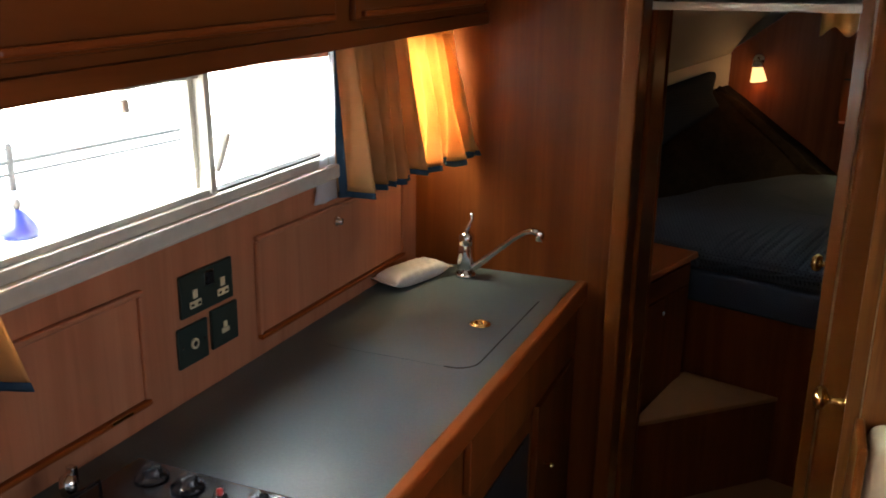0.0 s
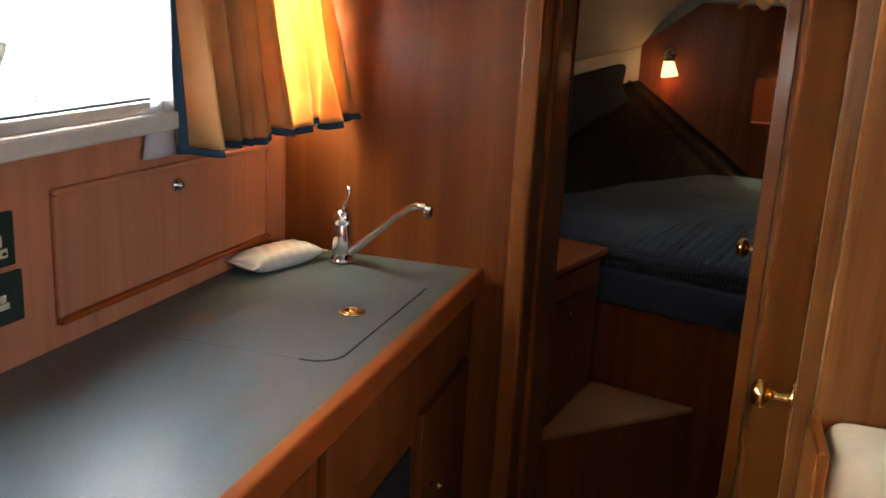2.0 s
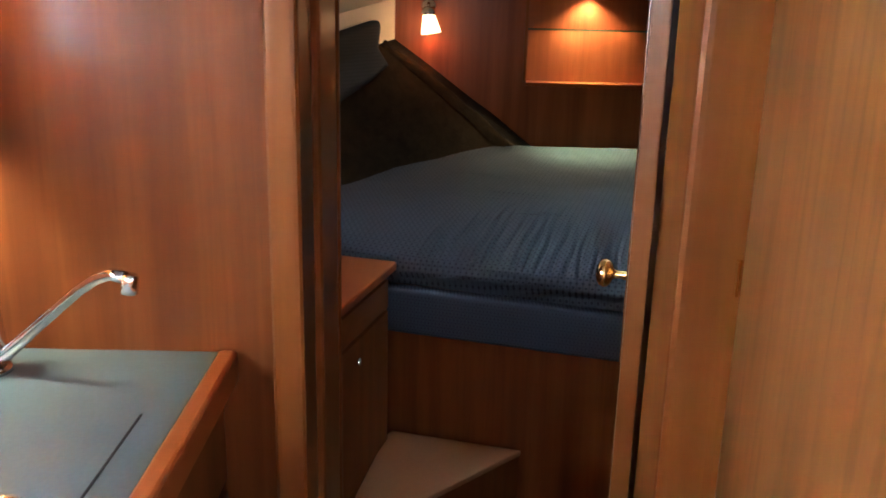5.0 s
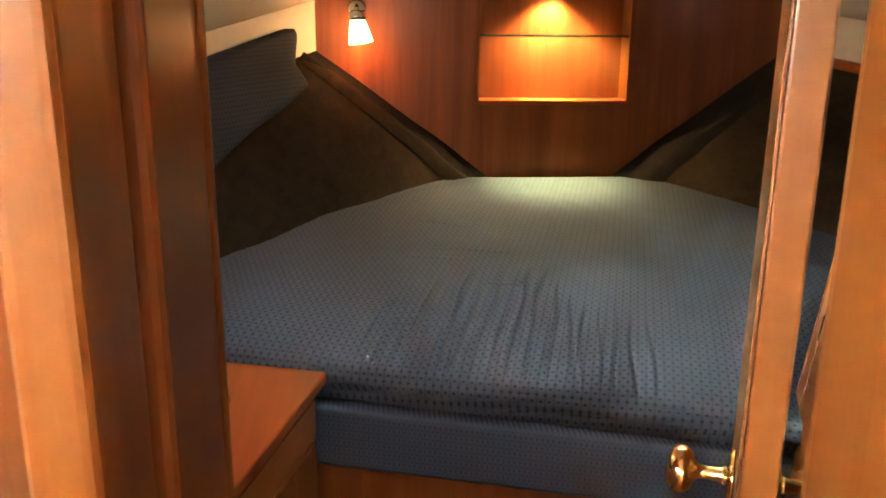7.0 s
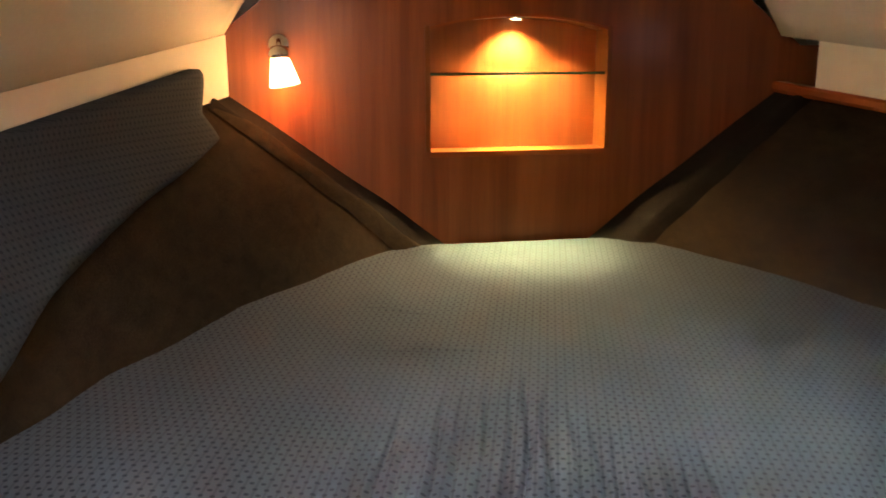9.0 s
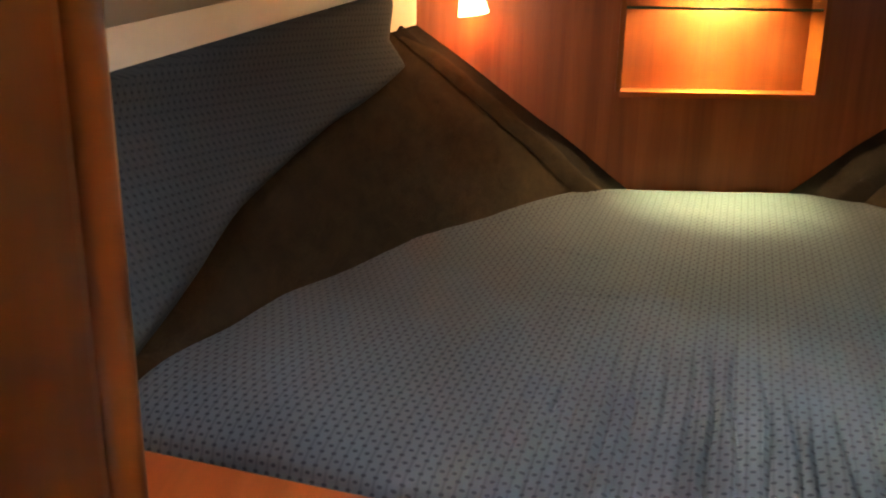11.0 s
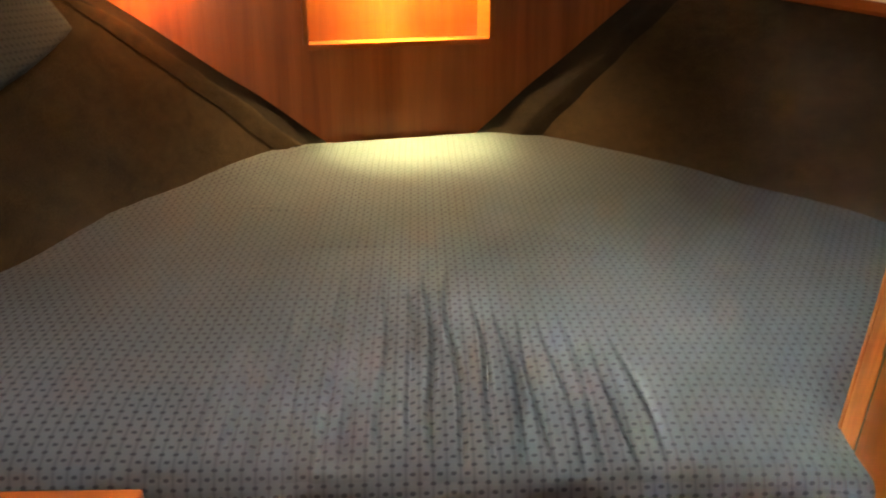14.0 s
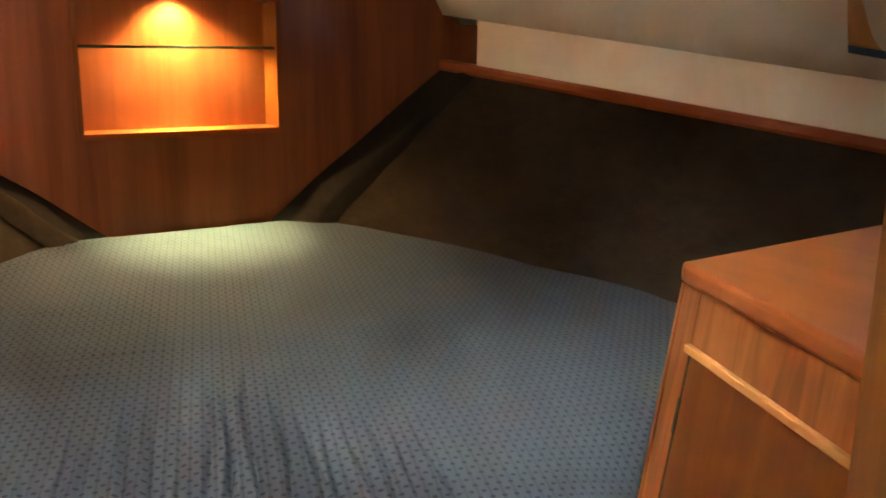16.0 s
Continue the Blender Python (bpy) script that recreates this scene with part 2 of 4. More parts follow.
def dotted(name, base1, base2, dot, pitch=0.0125, axes=(0, 1), rough=0.85, turn=0.0):
    """Woven cloth with staggered small dots."""
    m = Mat(name, rough)
    sep = m.t.nodes.new("ShaderNodeSeparateXYZ")
    m.t.links.new(m.mapped(rot=(0, 0, turn)), sep.inputs[0])
    u = m.math("DIVIDE", sep.outputs[axes[0]], pitch)
    along_v = sep.outputs[axes[1]] if axes[1] == 2 else m.math("ADD", sep.outputs[axes[1]], sep.outputs[2])
    v = m.math("DIVIDE", along_v, pitch * 0.9)
    row = m.math("FLOOR", v)
    shift = m.math("MULTIPLY", m.math("MODULO", m.math("ABSOLUTE", row), 2.0), 0.5)
    fu = m.math("SUBTRACT", m.math("FRACT", m.math("ADD", u, shift)), 0.5)
    fv = m.math("SUBTRACT", m.math("FRACT", v), 0.5)
    d = m.math("SQRT", m.math("ADD", m.math("MULTIPLY", fu, fu), m.math("MULTIPLY", fv, fv)))
    mask = m.math("MULTIPLY", m.math("SMOOTH_MIN", m.math("MAXIMUM", m.math("MULTIPLY", m.math("SUBTRACT", 0.262, d), 12.0), 0.0), 1.0, 0.1), 0.85)
    n = m.noise(m.co, 5.0, 3)
    weave = m.noise(m.co, 700.0, 2)
    base = m.mix(n, base1, base2)
    rib = m.math("MULTIPLY", m.math("POWER", m.math("MULTIPLY", m.math("ABSOLUTE", m.math("SUBTRACT", m.math("FRACT", u), 0.5)), 2.0), 4.0), 0.45)
    base = m.mix(rib, base, dot)
    m.put("Base Color", m.mix(mask, base, dot))
    m.put("Specular IOR Level", 0.15)
    m.bump(weave, 0.25, 0.001)
    return m.m


BEDCLOTH = dotted("blue_dotted_bed_cloth", (0.048, 0.060, 0.078), (0.060, 0.073, 0.092), (0.014, 0.018, 0.029), pitch=0.0152, turn=17)
LIPCLOTH = dotted("dark_blue_dotted_cloth", (0.046, 0.061, 0.086), (0.056, 0.072, 0.098), (0.025, 0.033, 0.052), pitch=0.009, axes=(0, 2))
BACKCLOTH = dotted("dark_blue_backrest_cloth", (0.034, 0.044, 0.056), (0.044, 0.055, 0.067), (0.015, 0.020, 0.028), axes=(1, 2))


def curtain_mat(name, c1, c2, trans=0.55):
    m = bpy.data.materials.new(name)
    m.use_nodes = True
    t = m.node_tree
    out = t.nodes["Material Output"]
    t.nodes.remove(t.nodes["Principled BSDF"])
    co = t.nodes.new("ShaderNodeTexCoord").outputs["Object"]
    n = t.nodes.new("ShaderNodeTexNoise")
    n.inputs["Scale"].default_value = 9.0
    t.links.new(co, n.inputs["Vector"])
    r = t.nodes.new("ShaderNodeValToRGB")
    r.color_ramp.elements[0].color, r.color_ramp.elements[1].color = (*c1, 1), (*c2, 1)
    r.color_ramp.elements[0].position, r.color_ramp.elements[1].position = 0.35, 0.65
    t.links.new(n.outputs["Fac"], r.inputs["Fac"])
    d, tr, mx = (t.nodes.new(k) for k in ("ShaderNodeBsdfDiffuse", "ShaderNodeBsdfTranslucent", "ShaderNodeMixShader"))
    mx.inputs[0].default_value = trans
    for s in (d, tr):
        t.links.new(r.outputs["Color"], s.inputs["Color"])
    t.links.new(d.outputs[0], mx.inputs[1])
    t.links.new(tr.outputs[0], mx.inputs[2])
    t.links.new(mx.outputs[0], out.inputs["Surface"])
    return m


CURTAIN = curtain_mat("golden_curtain_cloth", (0.66, 0.40, 0.17), (0.78, 0.51, 0.24), 0.62)
HEM = curtain_mat("blue_curtain_hem", (0.05, 0.10, 0.16), (0.07, 0.13, 0.20), 0.35)
# for the added layer that dims part of the window curtain
CURTAIN_DIMMER = curtain_mat("curtain_dimming_layer", (0.50, 0.38, 0.33), (0.58, 0.45, 0.38), 0.45)
CURTAIN_EDGE = curtain_mat("pale_curtain_lining", (0.80, 0.82, 0.86), (0.86, 0.88, 0.92), 0.6)


# ---- mesh helpers ----
def mesh_of(name, bm, material, smooth=False):
    bmesh.ops.recalc_face_normals(bm, faces=bm.faces)
    me = bpy.data.meshes.new(name)
    bm.to_mesh(me)
    bm.free()
    me.materials.append(material)
    if smooth:
        me.polygons.foreach_set("use_smooth", [True] * len(me.polygons))
        me.update()
    return me


def part(name, bm, material, parent=None, label="", smooth=False):
    ob = new(name, mesh_of(name, bm, material, smooth))
    if parent is not None:
        ob.parent = parent
        if parent.data is None and parent.name != "window_1":
            ob.matrix_parent_inverse = Matrix.Translation(-parent.location)
    return tagged(ob, label) if label else ob


def thing(name, at, label, category, group="", kind=""):
    ob = new(name)
    ob.location = at
    ob.empty_display_size = 0.05
    return tagged(ob, label, category, group, kind)


def setting(name, bm, material, label, category="", smooth=False):
    return tagged(part(name, bm, material, smooth=smooth), label, category, kind="structure")


def box(x0, x1, y0, y1, z0, z1, bevel=0.0, seg=2, bm=None, m=None):
    own = bmesh.new()
    bmesh.ops.create_cube(own, size=1.0, matrix=Matrix.Translation(((x0 + x1) / 2, (y0 + y1) / 2, (z0 + z1) / 2)) @ Matrix.Diagonal((x1 - x0, y1 - y0, z1 - z0, 1)))
    if bevel:
        bmesh.ops.bevel(own, geom=own.edges[:], offset=bevel, segments=seg, affect="EDGES", profile=0.6)
    if m is not None:
        own.transform(m)
    if bm is None:
        return own
    join(bm, own)
    return bm


def join(bm, other):
    me = bpy.data.meshes.new("tmp")
    other.to_mesh(me)
    other.free()
    bm.from_mesh(me)
    bpy.data.meshes.remove(me)
    return bm


def lathe(profile, m=None, n=28, bm=None):
    """Turn a list of (radius, height) about z."""
    own = bmesh.new()
    rings = []
    for r, h in profile:
        rings.append([own.verts.new((r * math.cos(2 * math.pi * i / n), r * math.sin(2 * math.pi * i / n), h)) for i in range(n)])
    for a, b in zip(rings, rings[1:]):
        for i in range(n):
            own.faces.new((a[i], a[(i + 1) % n], b[(i + 1) % n], b[i]))
    for ring, flip in ((rings[0], True), (rings[-1], False)):
        own.faces.new(ring[::-1] if flip else ring)
    if m is not None:
        own.transform(m)
    return own if bm is None else join(bm, own)


def tube(points, radius, n=14, bm=None, close=True):
    own = bmesh.new()
    pts = [Vector(p) for p in points]
    rings = []
    side = None
    for i, p in enumerate(pts):
        d = (pts[min(i + 1, len(pts) - 1)] - pts[max(i - 1, 0)]).normalized()
        if side is None:
            side = d.orthogonal().normalized()
        side = (side - d * side.dot(d)).normalized()
        up = d.cross(side)
        r = radius[i] if isinstance(radius, (list, tuple)) else radius
        rings.append([own.verts.new(p + side * (r * math.cos(2 * math.pi * k / n)) + up * (r * math.sin(2 * math.pi * k / n))) for k in range(n)])
    for a, b in zip(rings, rings[1:]):
        for k in range(n):
            own.faces.new((a[k], a[(k + 1) % n], b[(k + 1) % n], b[k]))
    if close:
        own.faces.new(rings[0][::-1])
        own.faces.new(rings[-1])
    return own if bm is None else join(bm, own)


def prism(outline, z0, z1, bevel=0.0, seg=2, m=None):
    """A plan outline (x, y) raised from z0 to z1."""
    bm = bmesh.new()
    lo = [bm.verts.new((x, y, z0)) for x, y in outline]
    hi = [bm.verts.new((x, y, z1)) for x, y in outline]
    n = len(outline)
    bm.faces.new(lo[::-1])
    bm.faces.new(hi)
    for i in range(n):
        bm.faces.new((lo[i], lo[(i + 1) % n], hi[(i + 1) % n], hi[i]))
    if bevel:
        bmesh.ops.bevel(bm, geom=bm.edges[:], offset=bevel, segments=seg, affect="EDGES", profile=0.6)
    if m is not None:
        bm.transform(m)
    return bm


def sheet(grid, thick=0.0):
    """A surface from rows of points, given thickness along its normals."""
    bm = bmesh.new()
    rows = [[bm.verts.new(p) for p in row] for row in grid]
    for a, b in zip(rows, rows[1:]):
        for i in range(len(a) - 1):
            bm.faces.new((a[i], a[i + 1], b[i + 1], b[i]))
    if thick:
        bmesh.ops.recalc_face_normals(bm, faces=bm.faces)
        bmesh.ops.solidify(bm, geom=bm.faces[:], thickness=thick)
    return bm


def holed_wall(axis, at, thick, u0, u1, v0, v1, holes):
    """A wall across axis 'x' or 'y' from at to at+thick, in u (the other plan axis) and v (z), with rectangular holes (u0, u1, v0, v1)."""
    us = sorted({u0, u1, *[h[0] for h in holes], *[h[1] for h in holes]})
    vs = sorted({v0, v1, *[h[2] for h in holes], *[h[3] for h in holes]})
    us, vs = [u for u in us if u0 <= u <= u1], [v for v in vs if v0 <= v <= v1]
    bm = bmesh.new()
    cells = {(i, j): not any(h[0] <= (us[i] + us[i + 1]) / 2 <= h[1] and h[2] <= (vs[j] + vs[j + 1]) / 2 <= h[3] for h in holes)
             for i in range(len(us) - 1) for j in range(len(vs) - 1)}
    vert = {}

    def vt(i, j, k):
        if (i, j, k) not in vert:
            a = at + thick * k
            vert[i, j, k] = bm.verts.new((a, us[i], vs[j]) if axis == "x" else (us[i], a, vs[j]))
        return vert[i, j, k]

    for (i, j), solid in cells.items():
        if not solid:
            continue
        for k in (0, 1):
            bm.faces.new([vt(*c, k) for c in ((i, j), (i + 1, j), (i + 1, j + 1), (i, j + 1))])
        for di, dj, a, b in ((-1, 0, (i, j), (i, j + 1)), (1, 0, (i + 1, j), (i + 1, j + 1)), (0, -1, (i, j), (i + 1, j)), (0, 1, (i, j + 1), (i + 1, j + 1))):
            if not cells.get((i + di, j + dj), False):
                bm.faces.new((vt(*a, 0), vt(*b, 0), vt(*b, 1), vt(*a, 1)))
    return bm


def lerp(a, b, f):
    return a + (b - a) * f


def rounded_rect(x0, x1, y0, y1, r, n=5):
    pts = []
    for cx, cy, a0 in ((x1 - r, y1 - r, 0), (x0 + r, y1 - r, 90), (x0 + r, y0 + r, 180), (x1 - r, y0 + r, 270)):
        for i in range(n + 1):
            a = radians(a0 + 90 * i / n)
            pts.append((cx + r * math.cos(a), cy + r * math.sin(a)))
    return pts


# ---- structure of the galley ----
WALL_X, PART_Y, COUNTER_X, COUNTER_Z, CEIL_Z = -0.92, 2.235, -0.40, 0.90, 1.95
W0, W1, WZ0, WZ1 = -0.55, 2.17, 1.268, 1.525

setting("floor", box(-1.0, 1.7, -2.5, 4.5, -0.06, 0.0), BEIGE, "beige carpeted cabin sole", "floor")
setting("wall_port", holed_wall("x", WALL_X - 0.05, 0.05, -2.4, 2.235, 0.0, CEIL_Z, [(W0, W1, WZ0, WZ1)]), GALLEY, "teak veneered galley side wall with a long window", "wall")
setting("wall_starboard", holed_wall("x", 1.7, 0.05, -2.4, 2.6, 0.0, CEIL_Z, [(-1.9, -0.1, 1.35, 1.85)]), GALLEY, "teak veneered saloon side wall", "wall")
setting("wall_aft", holed_wall("y", -2.45, 0.05, -0.97, 1.75, 0.0, CEIL_Z, [(-0.3, 0.7, 1.0, 1.9)]), GALLEY, "teak aft bulkhead with companionway opening", "wall")
setting("ceiling_galley", box(-0.97, 1.75, -2.45, 2.3, CEIL_Z, CEIL_Z + 0.05), LINING, "cream vinyl headlining over the galley", "ceiling")
# partition with the doorway
setting("wall_partition", holed_wall("y", PART_Y, 0.035, -0.97, 1.70, 0.0, CEIL_Z, [(-0.285, 0.29, -0.1, 1.80)]), TEAK, "varnished teak partition beside the cabin doorway", "wall")
# wooden door frame
fr = thing("door_frame", (-0.03, 2.15, 0), "rounded solid teak frame of the cabin doorway", "door frame", kind="structure")
part("left_architrave", box(-0.313, -0.268, 2.112, 2.234, 0.0, 1.83, 0.010, 3), TRIM, fr, smooth=False)
part("left_reveal", box(-0.36, -0.30, 2.271, 2.495, 0.0, 1.83), TEAK, fr)
part("left_inner_post", box(-0.342, -0.262, 2.272, 2.496, 0.0, 1.83, 0.016, 4), TRIM, fr)
part("left_bead", tube([(-0.271, 2.510, 0.0), (-0.271, 2.510, 1.83)], 0.0125, 16), TRIM, fr, smooth=True)
part("right_post", box(0.236, 0.365, 2.095, 2.228, 0.0, 1.83, 0.014, 3), TRIM, fr)
part("head", box(-0.31, 0.31, 2.12, 2.232, 1.76, 1.84, 0.010, 3), TRIM_X, fr)
# ---- outer shell and daylight outside ----
# unseen closed shell, added to stop skylight leaking into the cabin
setting("light_shield_port", box(-1.6, -1.55, 2.271, 4.75, -0.1, 1.9), LINING, "unseen plain hull side added to keep out stray daylight", "hull")
setting("light_shield_starboard", box(2.3, 2.35, 2.271, 4.75, -0.1, 1.9), LINING, "unseen plain hull side added to keep out stray daylight", "hull")
setting("light_shield_bow", box(-1.6, 2.35, 4.7, 4.75, -0.1, 1.9), LINING, "unseen plain bow panel added to keep out stray daylight", "hull")
setting("light_shield_top", holed_wall("y", 0, 0.05, -1.6, 2.35, 2.2, 4.75, [(0.08, 0.72, 2.80, 3.34)]), LINING, "unseen plain deck added to keep out daylight except at the hatch", "deck").matrix_world = Matrix.Translation((0, 0, 1.9)) @ Matrix(((1, 0, 0, 0), (0, 0, 1, 0), (0, -1, 0, 0), (0, 0, 0, 1)))
setting("light_shield_aft_port", box(-1.6, -0.93, 2.236, 2.27, -0.1, 1.95), LINING, "unseen plain closing panel added to keep out stray daylight", "hull")
setting("light_shield_aft_starboard", box(1.701, 2.35, 2.236, 2.27, -0.1, 1.95), LINING, "unseen plain closing panel added to keep out stray daylight", "hull")
setting("light_shield_floor", box(-1.6, 2.35, 2.271, 4.75, -0.14, -0.07), CARPET, "unseen carpeted panel added under the cabin to keep out daylight", "floor")
setting("backdrop", box(-4.05, -4.0, -7, 9, -2.5, 14), SKY_GLOW, "bright hazy sky over the water", "sky")

# ---- galley window ----
win = thing("window_1", (WALL_X, 1.2, 1.285), "long sliding galley window in a white aluminium frame", "window", kind="structure")
win.rotation_euler = (radians(1.5), 0, 0)
part("bottom_rail", box(-0.05, 0.012, -1.75, 0.955, -0.022, 0.0, 0.003), ALU, win)
part("sill", box(-0.012, 0.026, -1.75, 0.955, -0.058, -0.0225, 0.006), ALU, win, "pale painted window sill")
part("top_rail", box(-0.05, 0.012, -1.75, 0.955, 0.252, 0.30, 0.003), ALU, win)
part("mullion", box(-0.045, 0.006, 0.0755, 0.093, 0.0, 0.252, 0.003), ALU, win)
part("sliding_sash_stile", box(-0.048, -0.02, 0.062, 0.0745, 0.0, 0.252, 0.002), ALU, win)
part("sash_top_rail", box(-0.048, -0.004, -1.75, 0.0745, 0.2225, 0.2515, 0.002), ALU, win)
part("sash_track", box(-0.03, 0.002, -1.75, 0.074, 0.0005, 0.012, 0.002), ALU, win)
part("sash_seal", box(-0.028, -0.0, 0.094, 0.955, 0.0005, 0.004), GROOVE_AND_SHADE, win)
p = part("pane", box(-0.038, -0.033, -1.75, 0.062, 0.006, 0.25), GLASS, win)
p.visible_shadow = False
p = part("pane", box(-0.028, -0.023, 0.0935, 0.955, 0.005, 0.25), GLASS, win)
p.visible_shadow = False
part("valance", prism([(-1.75, 0.224), (0.985, 0.2646), (0.985, 0.296), (-1.75, 0.256)], 0.0125, 0.045, 0.003, m=Matrix(((0, 0, 1, 0), (1, 0, 0, 0), (0, 1, 0, 0), (0, 0, 0, 1)))), TEAK_Y, win, "teak board over the window")
part("end_jamb", box(-0.05, 0.0, 0.9555, 0.985, -0.05, 0.285, 0.003), ALU, win)
part("catch", box(-0.003, 0.016, -0.145, -0.110, 0.224, 0.246, 0.004), ALU, win)
part("catch_lever", box(0.004, 0.014, -0.122, -0.108, 0.200, 0.2235, 0.003, m=pose(0, 0, 0, 6, 0, 0)), ALU, win)
part("window_handle", tube([(0.010, 0.090, 0.045), (0.014, 0.096, 0.06), (0.022, 0.110, 0.108), (0.024, 0.114, 0.116)], [0.005, 0.0065, 0.0075, 0.005], 12), ALU, win)

# things outside on the pontoon
ft = thing("fender", (-2.2, 1.93, 0.89), "blue plastic fender standing on the pontoon", "fender")
part("body", lathe([(0.0, 0), (0.055, 0.002), (0.062, 0.02), (0.048, 0.05), (0.026, 0.08), (0.016, 0.092), (0.0, 0.095)], pose(-2.2, 1.93, 0.89), 20), BLUEPLASTIC, ft, smooth=True)
part("eye", lathe([(0.0, 0.094), (0.010, 0.094), (0.016, 0.11), (0.010, 0.128), (0.0, 0.13)], pose(-2.2, 1.93, 0.89), 12), DARKGREY, ft, smooth=True)
pr = thing("pontoon_rail", (-2.8, 2.8, 0.89), "low grey metal rail along the pontoon", "rail")
for z, r in ((0.955, 0.007), (1.005, 0.010), (1.058, 0.004)):
    part("rail", tube([(-2.8, 1.6, z), (-2.8, 3.6, z)], r, 8), DARKGREY, pr)
for y in (2.44, 3.5):
    part("post", tube([(-2.8, y, 0.89), (-2.8, y, 1.08)], 0.014, 10), DARKGREY, pr)
setting("water", box(-120, 120, -120, 120, -0.45, -0.25), WATER, "dark harbour water around the boat", "water")
setting("pontoon", box(-3.6, -1.9, -4, 6, -0.35, 0.889), GREYDECK, "pale grey floating pontoon beside the boat", "pontoon")

# ---- overhead lockers ----
lk = thing("overhead_locker", (-0.8, 0, 1.6), "varnished teak overhead locker above the galley window", "locker")


def tilted(bm):
    """The locker's lower edge rises a little towards the bow."""
    for v in bm.verts:
        if v.co.z < 1.8:
            v.co.z += 0.041 * (v.co.y - 1.2)
    return bm


part("body", tilted(box(-0.919, -0.72, -2.39, 2.234, 1.568, 1.949, 0.004)), TEAK_Y, lk)
part("bottom_lip", tilted(box(-0.7195, -0.705, -2.39, 2.234, 1.553, 1.585, 0.002)), TEAK_Y, lk)
for y0, y1 in ((-0.30, 0.55), (0.62, 1.40), (1.475, 2.19)):
    d = part("door", tilted(box(-0.7195, -0.704, y0, y1, 1.602, 1.93, 0.005)), TEAK_Y, lk)
    part("grip", tilted(box(-0.7035, -0.692, y0 + 0.02, y1 - 0.02, 1.609, 1.621, 0.004)), TRIM_Y, d)


# ---- curtains ----
def curtain(name, top0, top1, bot0, bot1, ztop, zb0, zb1, folds, amp, label, mat, hem_h=0.016, seed=0, lining=None, ruffle=0.0):
    """A gathered curtain along a rail from top0 to top1 (plan), with its hem from bot0 to bot1."""
    ob = thing(name, (top0[0], top0[1], ztop), label, "curtain")
    rnd = random.Random(seed)
    ph = [rnd.uniform(0, 6.28) for _ in range(4)]
    n, k = 180, 26
    d = Vector((top1[0] - top0[0], top1[1] - top0[1])).normalized()
    nor = Vector((d.y, -d.x))

    def at(u, v):
        z0 = lerp(zb0, zb1, u) + 0.006 * math.sin(u * folds * 3.1 + ph[0])
        x = lerp(lerp(top0[0], top1[0], u), lerp(bot0[0], bot1[0], u), v)
        y = lerp(lerp(top0[1], top1[1], u), lerp(bot0[1], bot1[1], u), v)
        w = u + 0.025 * math.sin(u * 9 + ph[1]) + 0.02 * v * math.sin(u * 17 + ph[2])
        a = amp * (0.55 + 0.75 * v) * (math.sin(w * folds * 2 * math.pi + ph[3]) + 0.35 * math.sin(w * folds * 4.3 * math.pi + ph[1] + 2 * v))
        tight = max(0.0, min(1.0, (u - 0.55) / 0.12)) * ruffle
        a += amp * 0.85 * tight * (0.5 + 0.5 * v) * math.sin((w + 0.008 * math.sin(v * 5 + ph[2])) * folds * 5.3 * math.pi + ph[0])
        z0 += 0.006 * tight * math.sin(w * folds * 5.3 * math.pi + ph[0] + 0.8)
        return (x + nor.x * a, y + nor.y * a, lerp(ztop, z0, v))

    h = hem_h / (ztop - zb0)
    part("cloth", sheet([[at(i / n, j / k * (1 - h)) for i in range(n + 1)] for j in range(k + 1)], 0.0012), mat, ob, smooth=True)
    part("hem", sheet([[at(i / n, 1 - h + h * j / 3) for i in range(n + 1)] for j in range(4)], 0.0016), HEM, ob, "dark blue hem band", smooth=True)
    part("heading_tape", sheet([[(at(i / n, 0)[0], at(i / n, 0)[1], ztop - 0.001 + 0.018 * j) for i in range(n + 1)] for j in range(2)], 0.002), mat, ob, smooth=True)
    if lining:
        part("side_hem", sheet([[tuple(Vector(at(0.035 * i / 6, j / k)) + 0.004 * Vector((nor.x, nor.y, 0))) for i in range(7)] for j in range(k + 1)], 0.0014), HEM, ob, "dark blue edge band", smooth=True)
        # extra layer, added to hold light back so only the forward end glows
        part("lining", sheet([[tuple(Vector(at(0.60 * i / 90, j / k * (1 - h))) - 0.007 * Vector((nor.x, nor.y, 0))) for i in range(91)] for j in range(k + 1)], 0.0012), CURTAIN_DIMMER, ob, "added layer behind the cloth that holds back window light", smooth=True)
        part("side_edge", sheet([[(at(0, j / k)[0] - 0.002 * i * j / k + 0.005 * math.sin(i * 2 + 4 * j / k), at(0, j / k)[1] - i * (0.003 + 0.030 * (j / k) ** 1.5), at(0, j / k)[2]) for i in range(4)] for j in range(k + 1)], 0.0012), lining, ob, "pale lining turned outward", smooth=True)
    return ob


curtain("window_curtain", (-0.885, 1.70), (-0.80, 2.21), (-0.875, 1.735), (-0.745, 2.215), 1.568, 1.185, 1.235, 8.5, 0.022,
        "golden window curtain with a dark blue hem, drawn aside", CURTAIN, seed=3, lining=CURTAIN_EDGE, ruffle=1.0)
curtain("window_curtain", (-0.885, 0.20), (-0.885, 0.66), (-0.875, 0.18), (-0.865, 0.765), 1.51, 1.11, 1.11, 6, 0.015,
        "golden window curtain with a dark blue hem, drawn aside", CURTAIN, seed=5)

# ---- wall panels, lock and sockets ----


